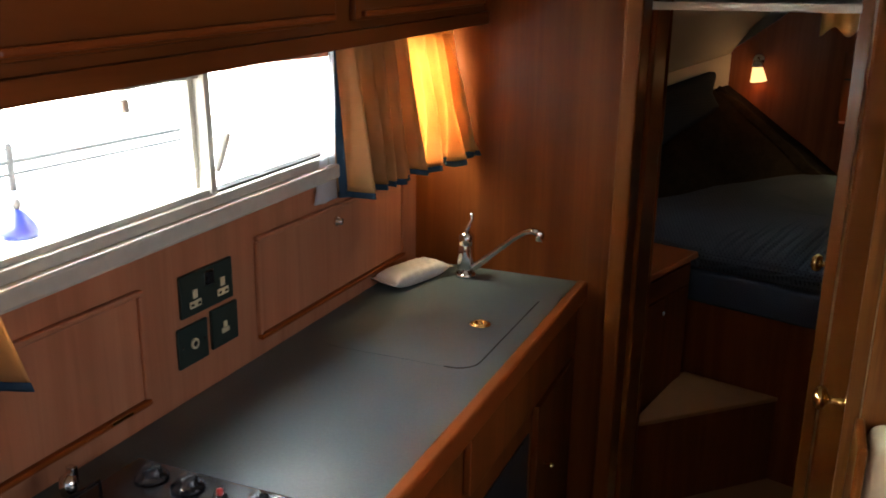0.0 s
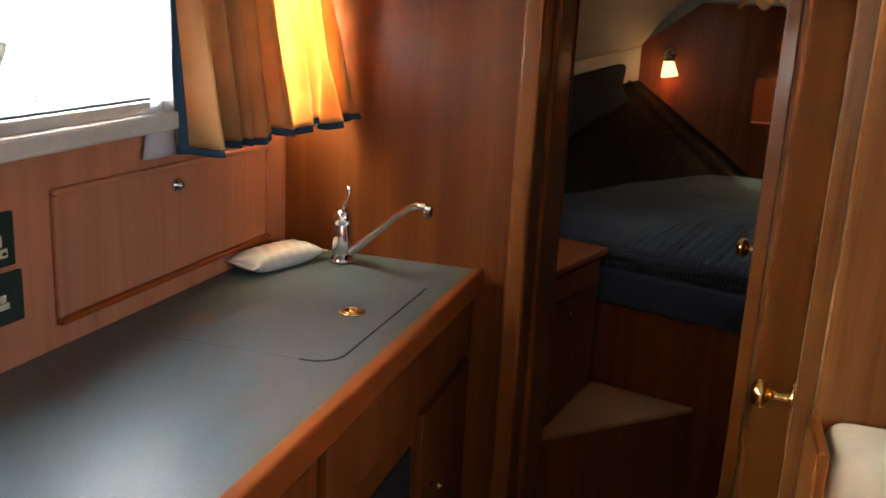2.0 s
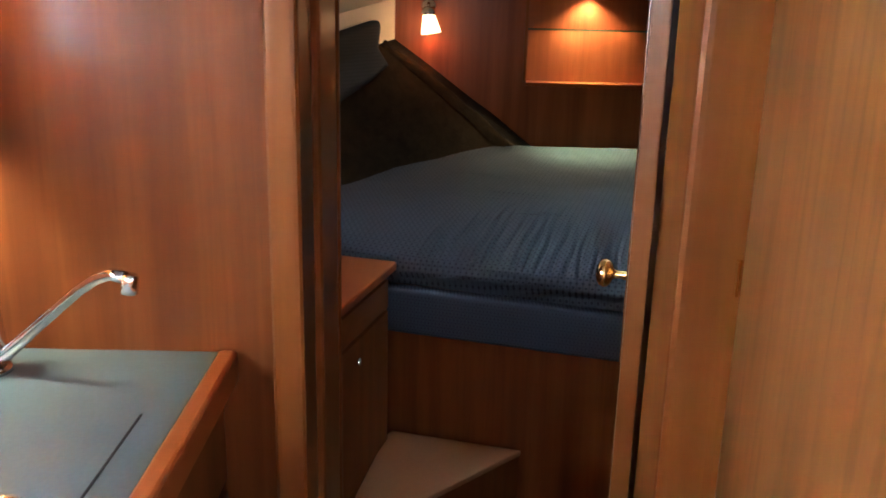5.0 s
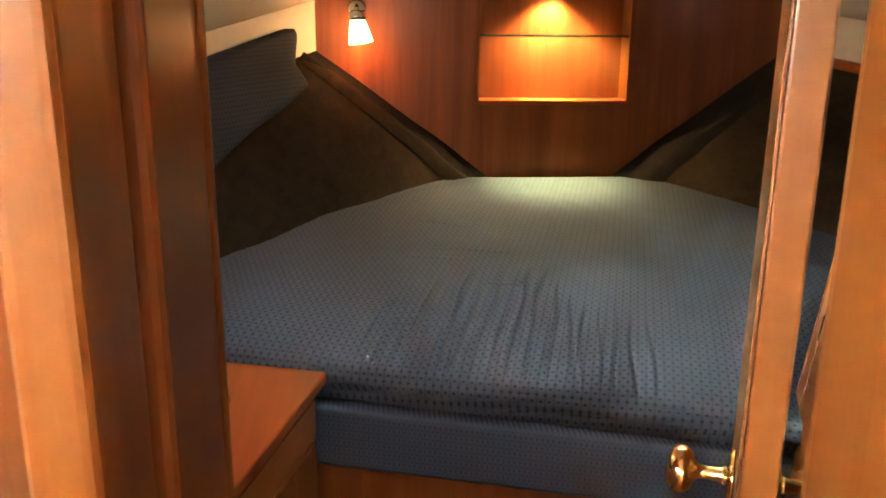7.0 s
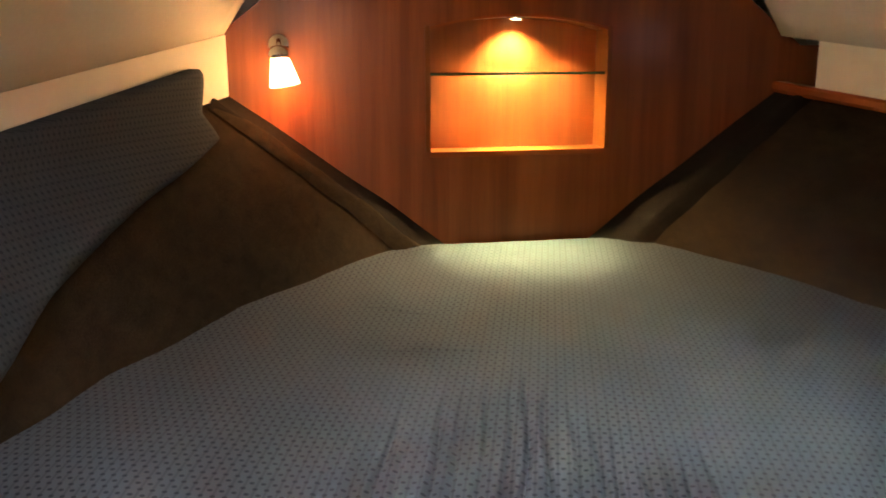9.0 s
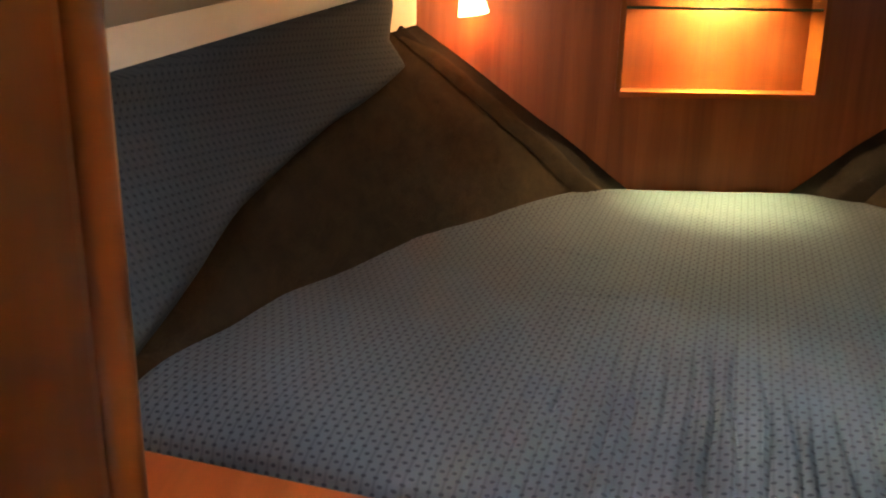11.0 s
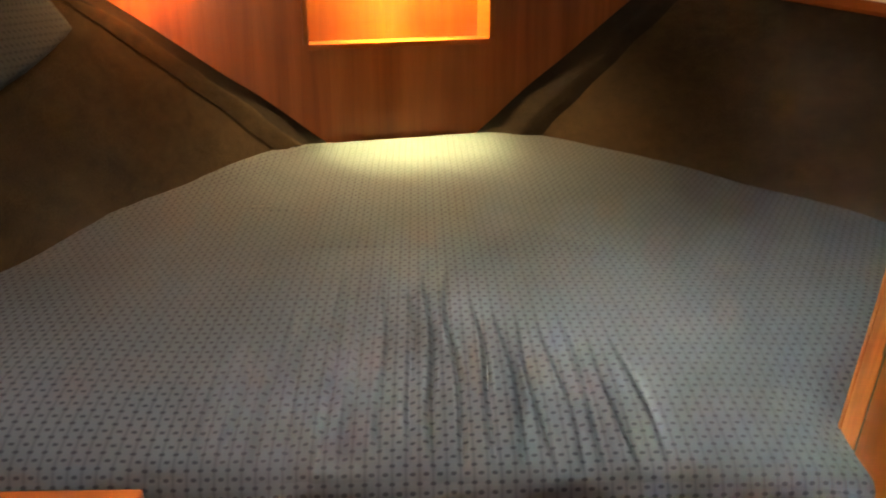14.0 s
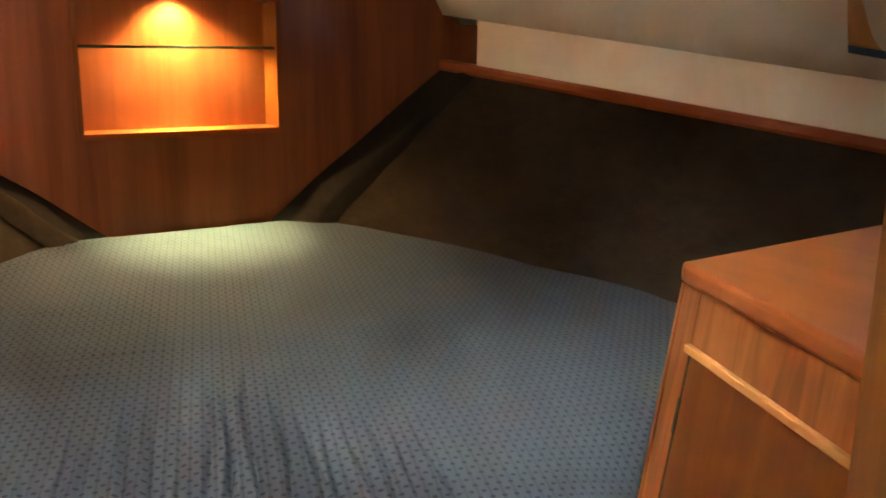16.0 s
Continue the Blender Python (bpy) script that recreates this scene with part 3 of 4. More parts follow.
def flap(y0, y1, z0, z1, label):
    ob = thing("wall_locker_flap", (WALL_X, (y0 + y1) / 2, z0), label, "locker")
    part("panel", box(WALL_X + 0.0005, WALL_X + 0.006, y0, y1, z0, z1, 0.002), GALLEY, ob)
    w = 0.012
    part("top_moulding", box(WALL_X + 0.0005, WALL_X + 0.014, y0 - w, y1 + w, z1 + 0.0005, z1 + w, 0.005, 3), GALLEY, ob)
    part("bottom_moulding", box(WALL_X + 0.0005, WALL_X + 0.016, y0 - w, y1 + w, z0 - w, z0 - 0.0005, 0.005, 3), TRIM_Y, ob)
    for a in (y0 - w, y1 + 0.0005):
        part("side_moulding", box(WALL_X + 0.0005, WALL_X + 0.012, a, a + w - 0.0005, z0, z1, 0.004, 3), GALLEY, ob)
    return ob


a = flap(0.30, 1.050, 0.955, 1.150, "flush teak wall locker flap with a moulded edge")
part("hinge", tube([(WALL_X + 0.017, 0.955, 0.9515), (WALL_X + 0.017, 1.005, 0.9515)], 0.0035, 10), BRASS, a, "slim brass hinge")
b = flap(1.42, 2.12, 0.952, 1.160, "flush teak wall locker flap with a push lock")
part("push_lock", lathe([(0.0, 0), (0.014, 0), (0.014, 0.006), (0.009, 0.010), (0.009, 0.016), (0.0, 0.018)], pose(WALL_X + 0.006, 1.752, 1.128, 0, 90, 0), 20), CHROME, b, "small chrome push lock", smooth=True)


def socket_plate(y0, y1, z0, z1, holes, label):
    ob = thing("power_socket", (WALL_X, (y0 + y1) / 2, z0), label, "socket")
    part("plate", box(WALL_X + 0.0005, WALL_X + 0.008, y0, y1, z0, z1, 0.003, 3), GREENPLATE, ob)
    for kind, y, z in holes:
        x = WALL_X + 0.0078
        if kind == "outlet":
            g = part("outlet", box(x, x + 0.002, y - 0.017, y + 0.017, z - 0.012, z + 0.002, 0.0008), IVORY, ob, "pale outlet surround")
            part("earth_outlet", box(x, x + 0.002, y - 0.007, y + 0.007, z + 0.006, z + 0.024, 0.0008), IVORY, ob)
            for dy in (-0.010, 0.010):
                part("pin_slot", box(x + 0.0021, x + 0.0027, y + dy - 0.004, y + dy + 0.004, z - 0.008, z - 0.003), GROOVE_AND_SHADE, g)
        elif kind == "switch":
            s = part("switch_frame", box(x, x + 0.002, y - 0.014, y + 0.014, z - 0.016, z + 0.016, 0.0008), CHROME, ob, "chrome switch surround")
            part("rocker", box(x + 0.0021, x + 0.006, y - 0.010, y + 0.010, z - 0.012, z + 0.012, 0.001), BLACK, s)
        elif kind == "round":
            s = part("round_outlet", lathe([(0.0, 0), (0.011, 0), (0.011, 0.003), (0.0, 0.003)], pose(x, y, z, 0, 90, 0), 18), IVORY, ob)
            part("pin_hole", lathe([(0.0, 0.0031), (0.006, 0.0031), (0.006, 0.0036), (0.0, 0.0036)], pose(x, y, z, 0, 90, 0), 14), GROOVE_AND_SHADE, s)
            for dy in (-0.033, 0.033):
                part("screw", lathe([(0.0, 0), (0.0035, 0), (0.0, 0.0012)], pose(x, y + dy, z, 0, 90, 0), 10), CHROME, ob)
        else:
            part("outlet", box(x, x + 0.002, y - 0.012, y + 0.012, z - 0.010, z, 0.0008), IVORY, ob)
            part("earth_outlet", box(x, x + 0.002, y - 0.006, y + 0.006, z + 0.001, z + 0.014, 0.0008), IVORY, ob)
    return ob


socket_plate(1.163, 1.323, 1.068, 1.153, [("outlet", 1.203, 1.095), ("outlet", 1.288, 1.095), ("switch", 1.247, 1.130)], "dark green double power socket with pale outlets")
socket_plate(1.149, 1.236, 0.971, 1.052, [("round", 1.193, 1.012)], "dark green single socket with a round outlet")
socket_plate(1.249, 1.334, 0.976, 1.058, [("triple", 1.290, 1.012)], "dark green single power socket")

# ---- galley counter ----
setting("worktop", box(WALL_X + 0.001, COUNTER_X - 0.018, -0.9, PART_Y - 0.001, 0.862, COUNTER_Z, 0.001), LAMINATE, "blue grey laminate galley worktop", "worktop")
setting("worktop_edge", box(COUNTER_X - 0.0175, COUNTER_X + 0.012, -0.9, PART_Y - 0.002, 0.850, COUNTER_Z + 0.006, 0.010, 4), TRIM_Y, "rounded solid teak edge along the worktop", "trim")
for i, (y0, y1) in enumerate(((-0.9, -0.2), (-0.2, 0.55), (0.55, 1.35), (1.35, 2.233))):
    cb = thing("galley_cabinet", (-0.66, (y0 + y1) / 2, 0), "varnished teak galley base cabinet under the worktop", "cabinet", "galley base cabinets")
    part("body", box(WALL_X + 0.001, COUNTER_X - 0.025, y0 + 0.001, y1 - 0.001, 0.0, 0.861), TEAK, cb)
    if i == 3:
        part("drawer_front", box(COUNTER_X - 0.0245, COUNTER_X - 0.006, y0 + 0.03, y1 - 0.03, 0.70, 0.83, 0.004), TEAK, cb)
        d = part("door", box(COUNTER_X - 0.0245, COUNTER_X - 0.006, 1.86, y1 - 0.03, 0.08, 0.68, 0.004), TEAK, cb)
        part("knob", lathe([(0.0, 0), (0.006, 0), (0.005, 0.012), (0.011, 0.018), (0.0, 0.026)], pose(COUNTER_X - 0.006, 1.934, 0.485, 0, 90, 0), 16), BRASS, d, smooth=True)
        # flat panel on the cabinet front; its dark colour paints the recess's shade
        part("recess_shade_panel", box(COUNTER_X - 0.0245, COUNTER_X - 0.020, y0 + 0.05, 1.83, 0.08, 0.62, 0.002), GROOVE_AND_SHADE, cb, "flat dark panel standing for the shade in an open stowage recess")
    else:
        part("door", box(COUNTER_X - 0.0245, COUNTER_X - 0.006, y0 + 0.03, y1 - 0.03, 0.08, 0.83, 0.004), TEAK, cb)

# sink cover with ring pull
sc = thing("sink_cover", (-0.66, 1.79, COUNTER_Z), "flush blue grey laminate sink cover in the worktop", "sink cover")
LID = rounded_rect(-0.845, -0.467, 1.53, 2.045, 0.05)
part("board", prism(LID, COUNTER_Z - 0.002, COUNTER_Z + 0.0008), LAMINATE, sc)
OPEN_SIDE = [(-0.53, 1.53)] + [q for q in rounded_rect(-0.845, -0.467, 1.53, 2.045, 0.05) if q[0] > -0.52 and q[1] < 1.6] + [(-0.467, 2.02)]
OPEN_SIDE = sorted(OPEN_SIDE, key=lambda q: q[1] + q[0])
part("gap", tube([(x, y, COUNTER_Z + 0.0004) for x, y in OPEN_SIDE], 0.0019, 6, close=False), GROOVE_AND_SHADE, sc, "narrow dark gap beside the cover")
part("pull_plate", lathe([(0.0, 0), (0.026, 0), (0.027, 0.002), (0.020, 0.0035), (0.016, 0.0015), (0.0, 0.0012)], pose(-0.547, 1.796, COUNTER_Z + 0.0012), 26), BRASS, sc, "round brass ring pull", smooth=True)
part("pull_ring", tube([(-0.547 + 0.016 * math.cos(t), 1.796 + 0.016 * math.sin(t), COUNTER_Z + 0.005 + 0.001 * math.sin(t)) for t in [i * math.pi / 12 for i in range(25)]], 0.0022, 8), BRASS, sc, smooth=True)
part("pull_boss", lathe([(0.0, 0), (0.007, 0), (0.006, 0.005), (0.0, 0.006)], pose(-0.547, 1.796, COUNTER_Z + 0.002), 14), BRASS, sc, smooth=True)

# tap
TX, TY = -0.722, 2.145
tp = thing("galley_tap", (TX, TY, COUNTER_Z), "chrome single lever galley tap with a swivel spout", "tap")
part("base", lathe([(0.0, 0), (0.029, 0), (0.030, 0.005), (0.027, 0.010), (0.0, 0.010)], pose(TX, TY, COUNTER_Z), 28), CHROME, tp, smooth=True)
part("body", lathe([(0.024, 0.010), (0.0245, 0.05), (0.021, 0.092), (0.0205, 0.094), (0.022, 0.096), (0.0215, 0.118), (0.014, 0.128), (0.0, 0.130)], pose(TX, TY, COUNTER_Z), 28), CHROME, tp, smooth=True)
sp = part("spout", tube([(TX + 0.015, TY - 0.004, 0.925), (TX + 0.03, TY - 0.009, 0.932), (TX + 0.09, TY - 0.03, 0.985), (TX + 0.16, TY - 0.055, 1.045), (TX + 0.19, TY - 0.066, 1.066), (TX + 0.212, TY - 0.074, 1.074), (TX + 0.232, TY - 0.081, 1.073)],
                        [0.011, 0.010, 0.0085, 0.008, 0.008, 0.0085, 0.009], 16), CHROME, tp, smooth=True)
part("nozzle", lathe([(0.0, 0), (0.011, 0), (0.011, 0.022), (0.008, 0.026), (0.0, 0.026)], pose(TX + 0.236, TY - 0.082, 1.052, 0, 8, 0), 18), CHROME, sp, smooth=True)
part("lever", tube([(TX, TY, 1.028), (TX + 0.006, TY + 0.002, 1.045), (TX + 0.014, TY + 0.004, 1.066), (TX + 0.012, TY + 0.004, 1.085)], [0.007, 0.0055, 0.0045, 0.0055], 12), CHROME, tp, smooth=True)


# white pack on the worktop
def pack(at, turn, length, width, height):
    ob = thing("wipes_packet", at, "white plastic packet lying on the worktop against the wall", "packet")
    n, k = 40, 22
    rows = []
    for side in (1, -1):
        for i in range(n + 1):
            u = i / n * 2 - 1
            row = []
            for j in range(k + 1):
                v = j / k * 2 - 1
                prof = max(0.0, (1 - abs(u) ** 4.5)) ** 0.7 * max(0.0, (1 - abs(v) ** 4)) ** 0.5
                wv = 0.0022 * math.sin(u * 23 + 3 * v) * math.sin(v * 9) * prof
                z = side * (height / 2) * prof + (wv if side > 0 else 0)
                pinch = 1 - 0.03 * abs(u) ** 6 + 0.012 * math.sin(u * 7)
                row.append((u * length / 2, v * width / 2 * pinch, max(z, -height * 0.45) + height * 0.45))
            rows.append((side, row))
    bm = bmesh.new()
    join(bm, sheet([r for s, r in rows if s > 0]))
    join(bm, sheet([r for s, r in rows if s < 0]))
    bmesh.ops.remove_doubles(bm, verts=bm.verts[:], dist=0.0006)
    m = pose(*at, 0, 0, turn)
    bm.transform(m)
    part("body", bm, PAPER, ob, smooth=True)
    for s in (-1, 1):
        bm = bmesh.new()
        join(bm, sheet([[(s * (length / 2 - 0.006 + 0.018 * i), (j / 24 - 0.5) * width * (0.95 + 0.05 * i), height * (0.45 + 0.10 * i * (j / 24 - 0.5)) + 0.0012 * i * math.sin(j * 1.3)) for j in range(25)] for i in range(2)], 0.0012))
        bm.transform(m)
        part("crimped_end", bm, PAPER, ob, smooth=True)
    return ob


pack((-0.842, 2.045, COUNTER_Z + 0.0005), 74, 0.225, 0.094, 0.050)

# hob
hb = thing("gas_hob", (-0.65, 0.6, COUNTER_Z), "black enamel gas hob with black control knobs", "hob")
part("tray", box(-0.83, -0.47, 0.30, 0.935, COUNTER_Z + 0.0005, COUNTER_Z + 0.022, 0.009, 3), BLACK, hb)
for x in (-0.762, -0.692, -0.562, -0.50):
    kb = part("knob", lathe([(0.0, 0), (0.026, 0), (0.027, 0.004), (0.0195, 0.007), (0.0165, 0.010), (0.0160, 0.018), (0.0125, 0.0215), (0.0, 0.0222)], pose(x, 0.888, COUNTER_Z + 0.022), 24), BLACK, hb, smooth=True)
    part("pointer_grip", box(-0.0022, 0.0022, -0.010, 0.010, 0.0205, 0.0238, 0.001, m=pose(x, 0.888, COUNTER_Z + 0.022, 0, 0, 25)), BLACK, kb)
for y in (0.48, 0.70):
    for x in (-0.74, -0.56):
        part("burner", lathe([(0.0, 0), (0.042, 0), (0.040, 0.012), (0.026, 0.014), (0.0, 0.016)], pose(x, y, COUNTER_Z + 0.022), 24), BLACK, hb, smooth=True)
part("ignition_button", lathe([(0.0, 0), (0.0052, 0), (0.0050, 0.013), (0.0, 0.0145)], pose(-0.632, 0.888, COUNTER_Z + 0.0215), 16), RED, hb, "small red ignition button", smooth=True)
part("button_collar", lathe([(0.0, 0), (0.012, 0), (0.011, 0.003), (0.007, 0.004), (0.0, 0.004)], pose(-0.632, 0.888, COUNTER_Z + 0.0218), 16), BLACK, hb, smooth=True)
for x in (-0.74, -0.56):
    wire = bmesh.new()
    for dx in (-0.062, 0.062):
        tube([(x + dx, 0.36, COUNTER_Z + 0.022), (x + dx, 0.36, COUNTER_Z + 0.046), (x + dx, 0.82, COUNTER_Z + 0.046), (x + dx, 0.82, COUNTER_Z + 0.022)], 0.0028, 8, wire)
    for y in (0.42, 0.54, 0.64, 0.76):
        tube([(x - 0.062, y, COUNTER_Z + 0.046), (x + 0.062, y, COUNTER_Z + 0.046)], 0.0026, 8, wire)
    part("pan_support", wire, BLACK, hb, "black wire pan support", smooth=True)
part("lid_hinge", lathe([(0.0, 0), (0.012, 0), (0.014, 0.012), (0.012, 0.028), (0.0, 0.034)], pose(-0.845, 0.80, COUNTER_Z + 0.0225), 18), CHROME, hb, "chrome lid hinge", smooth=True)
part("lid_hinge_arm", box(-0.853, -0.838, 0.804, 0.816, COUNTER_Z + 0.03, COUNTER_Z + 0.065, 0.003), CHROME, hb)

# ---- settee end and open cabin door ----
setting("wall_settee", box(0.275, 1.699, 1.515, 1.540, 0.0, CEIL_Z - 0.001, 0.003), DOORWOOD, "pale teak bulkhead behind the settee", "wall")
st = thing("settee", (0.8, 1.42, 0), "cream vinyl settee with a teak end board", "settee")
part("end_board", box(0.266, 0.283, 1.385, 1.513, 0.0, 0.958, 0.008, 3), TRIM, st, "rounded teak end board")
part("backrest", box(0.286, 1.30, 1.39, 1.512, 0.47, 0.797, 0.026, 4), VINYL, st, "cream vinyl backrest cushion", smooth=True)
part("top_roll", box(0.286, 1.30, 1.385, 1.512, 0.799, 0.962, 0.036, 5), VINYL, st, "padded cream vinyl roll along the backrest", smooth=True)
part("seat", box(0.296, 1.30, 0.95, 1.40, 0.36, 0.468, 0.025, 4), VINYL, st, smooth=True)
part("base", box(0.296, 1.30, 0.99, 1.512, 0.0, 0.358), TEAK, st)


def knob_on(parent, p, normal, material=BRASS):
    """A brass door knob with its rose and keyhole plate, its axis along normal."""
    q = Vector(normal).to_track_quat("Z", "Y").to_matrix().to_4x4()
    m = Matrix.Translation(p) @ q
    r = part("rose", lathe([(0.0, 0), (0.026, 0), (0.026, 0.003), (0.018, 0.006), (0.010, 0.008), (0.0, 0.008)], m, 24), material, parent, "round brass rose", smooth=True)
    part("knob", lathe([(0.010, 0.006), (0.0075, 0.012), (0.0062, 0.024), (0.0070, 0.032), (0.0095, 0.036), (0.0170, 0.0385), (0.0220, 0.043), (0.0238, 0.049), (0.0220, 0.055), (0.0165, 0.060), (0.0090, 0.063), (0.0, 0.064)], m, 26), material, parent, "polished brass door knob", smooth=True)
    return r


dr = thing("cabin_door", (0.30, 1.82, 0), "pale varnished teak cabin door standing open", "door")
H1, F1 = Vector((0.318, 2.088)), Vector((0.251, 1.556))
e = (F1 - H1).normalized()
nl = Vector((e.y, -e.x))
nl = nl if nl.x < 0 else -nl
leaf = [H1, F1, F1 - nl * 0.030, H1 - nl * 0.030]
part("leaf", prism([tuple(v) for v in leaf], 0.015, 1.76, 0.003), DOORWOOD, dr)
kp = F1 - e * 0.085
knob_on(dr, (kp.x + nl.x * 0.0005, kp.y + nl.y * 0.0005, 0.925), (nl.x, nl.y, 0))
part("keyhole_plate", box(-0.012, 0.012, -0.0015, 0.0015, -0.03, 0.03, 0.001, m=Matrix.Translation((kp.x + nl.x * 0.002, kp.y + nl.y * 0.002, 0.868)) @ pose(0, 0, 0, 0, 0, math.degrees(math.atan2(e.y, e.x)))), BRASS, dr)
for z in (0.35, 1.08, 1.60):
    part("hinge", tube([(H1.x + nl.x * 0.004 - e.x * 0.003, H1.y + nl.y * 0.004 - e.y * 0.003, z - 0.025), (H1.x + nl.x * 0.004 - e.x * 0.003, H1.y + nl.y * 0.004 - e.y * 0.003, z + 0.025)], 0.004, 10), BRASS, dr, "small brass hinge")

# narrow folding door inside the doorway
fd = thing("folding_door", (0.27, 2.37, 0), "narrow varnished teak folding door leaf standing half open", "door")
A, B = Vector((0.210, 2.272)), Vector((0.305, 2.485))
e = (B - A).normalized()
nl = Vector((-e.y, e.x))
part("leaf", prism([tuple(v) for v in (A, B, B - nl * 0.031, A - nl * 0.031)], 0.01, 1.78, 0.003), TRIM, fd)
part("face_panel", prism([tuple(v) for v in (A + e * 0.004 + nl * 0.0005, B - e * 0.004 + nl * 0.0005, B - e * 0.004 + nl * 0.003, A + e * 0.004 + nl * 0.003)], 0.02, 1.77), DOORWOOD, fd)
kp = A + e * 0.075
knob_on(fd, (kp.x + nl.x * 0.003, kp.y + nl.y * 0.003, 1.0), (nl.x, nl.y, 0))
kp = A + e * 0.075 - nl * 0.0315
knob_on(fd, (kp.x, kp.y, 1.0), (-nl.x, -nl.y, 0))

# ---- forward cabin: bulkhead with lit niche ----
BH_Y, NX0, NX1, NZ0, NZ1 = 4.39, 0.253, 0.731, 1.128, 1.448


def arch(x):
    u = (x - (NX0 + NX1) / 2) / ((NX1 - NX0) / 2)
    return NZ1 + 0.032 * (1 - u * u)


def bulkhead_top(x):
    a = abs(x - 0.49)
    return 1.63 if a < 0.5 else lerp(1.63, 1.40, min(1, (a - 0.5) / 0.3))


bm = bmesh.new()
xs = [-0.75, -0.4, -0.31, -0.2, -0.01, 0.12] + [lerp(NX0, NX1, i / 16) for i in range(17)] + [0.86, 0.99, 1.18, 1.29, 1.38, 1.73]
for x0, x1 in zip(xs, xs[1:]):
    spans = [(0.0, 0.0, bulkhead_top(x0), bulkhead_top(x1))]
    if NX0 - 1e-6 <= x0 and x1 <= NX1 + 1e-6:
        spans = [(0.0, 0.0, NZ0, NZ0), (arch(x0), arch(x1), bulkhead_top(x0), bulkhead_top(x1))]
    for a0, a1, b0, b1 in spans:
        for y in (BH_Y, BH_Y + 0.03):
            bm.faces.new([bm.verts.new(c) for c in ((x0, y, a0), (x1, y, a1), (x1, y, b1), (x0, y, b0))])
bmesh.ops.remove_doubles(bm, verts=bm.verts[:], dist=1e-5)
setting("wall_bulkhead", bm, BULKTEAK, "varnished teak bulkhead at the head of the berth", "wall")

nc = thing("wall_niche", (0.49, BH_Y, NZ0), "arched teak display niche lit from above", "niche")
ND = 0.09
part("back", box(NX0 - 0.01, NX1 + 0.01, BH_Y + ND, BH_Y + ND + 0.01, NZ0 - 0.02, 1.52), BULKTEAK, nc)
part("floor", box(NX0 - 0.0005, NX1 + 0.0005, BH_Y - 0.002, BH_Y + ND - 0.0005, NZ0 - 0.012, NZ0 + 0.002, 0.001), TRIM_X, nc)
for x0, x1 in ((NX0 - 0.012, NX0 + 0.001), (NX1 - 0.001, NX1 + 0.012)):
    part("side", box(x0, x1, BH_Y - 0.003, BH_Y + ND - 0.0005, NZ0 + 0.0025, NZ1 + 0.004, 0.001), TRIM, nc)
part("arched_top", sheet([[(lerp(NX0, NX1, i / 20), y, arch(lerp(NX0, NX1, i / 20)) + 0.0005) for i in range(21)] for y in (BH_Y - 0.002, BH_Y + ND)], 0.006), TRIM_X, nc)
sh = part("glass_shelf", box(NX0 + 0.002, NX1 - 0.002, BH_Y + 0.012, BH_Y + ND - 0.002, 1.327, 1.333, 0.001), GLASS, nc, "clear glass shelf with a green edge")
sh.visible_shadow = False
part("shelf_edge", box(NX0 + 0.002, NX1 - 0.002, BH_Y + 0.0085, BH_Y + 0.0118, 1.3265, 1.3335, 0.0008), GREENEDGE, nc, "dark green polished glass edge")
part("lamp_bezel", lathe([(0.0, 0), (0.020, 0), (0.022, -0.004), (0.020, -0.008), (0.014, -0.008), (0.0, -0.004)], pose(0.49, BH_Y + 0.040, 1.478), 24), CHROME, nc, smooth=True)
part("lamp_face", lathe([(0.0, 0), (0.0125, 0), (0.0125, -0.0012), (0.0, -0.0016)], pose(0.49, BH_Y + 0.040, 1.4692), 20), LAMP_GLOW, nc, "glowing lamp face")


# sconce
sn = thing("wall_lamp", (-0.125, BH_Y, 1.34), "small wall lamp with a glowing frosted glass shade", "wall lamp", "cabin wall lamps")
part("backplate", lathe([(0.0, 0), (0.028, 0), (0.028, 0.004), (0.020, 0.010), (0.0, 0.012)], pose(-0.125, BH_Y - 0.0005, 1.405, 90, 0, 0), 24), CHROME, sn, smooth=True)
part("arm", tube([(-0.125, BH_Y - 0.010, 1.405), (-0.125, BH_Y - 0.035, 1.415), (-0.125, BH_Y - 0.055, 1.405), (-0.125, BH_Y - 0.060, 1.392)], 0.006, 12), CHROME, sn, smooth=True)
part("cap", lathe([(0.0, -0.004), (0.025, -0.004), (0.028, 0.004), (0.026, 0.014), (0.017, 0.024), (0.0, 0.027)], pose(-0.125, BH_Y - 0.060, 1.378), 22), CHROME, sn, smooth=True)
SM = pose(-0.125, BH_Y - 0.060, 1.38, 4, -9, 0)
bm = lathe([(0.021, 0.0), (0.026, -0.022), (0.033, -0.050), (0.037, -0.072), (0.034, -0.072), (0.030, -0.050), (0.022, -0.022), (0.017, -0.004)], SM, 26)
shd = part("shade", bm, SHADE_GLOW, sn, "frosted glass bell shade", smooth=True)
shd.visible_shadow = False
# its twin by the foot of the berth, on the back of the door post
tagged(copy_thing(sn, pose(-0.318, 2.497, 1.31, 0, 0, 180)), "small wall lamp with a glowing frosted shade, behind the door post")


# ---- hull sides, carpet, cushion, cream panels ----
def along(table, y):
    t = sorted(table)
    if y <= t[0][0]:
        (y0, x0), (y1, x1) = t[0], t[1]
    elif y >= t[-1][0]:
        (y0, x0), (y1, x1) = t[-2], t[-1]
    else:
        (y0, x0), (y1, x1) = next((a, b) for a, b in zip(t, t[1:]) if a[0] <= y <= b[0])
    return lerp(x0, x1, (y - y0) / (y1 - y0))


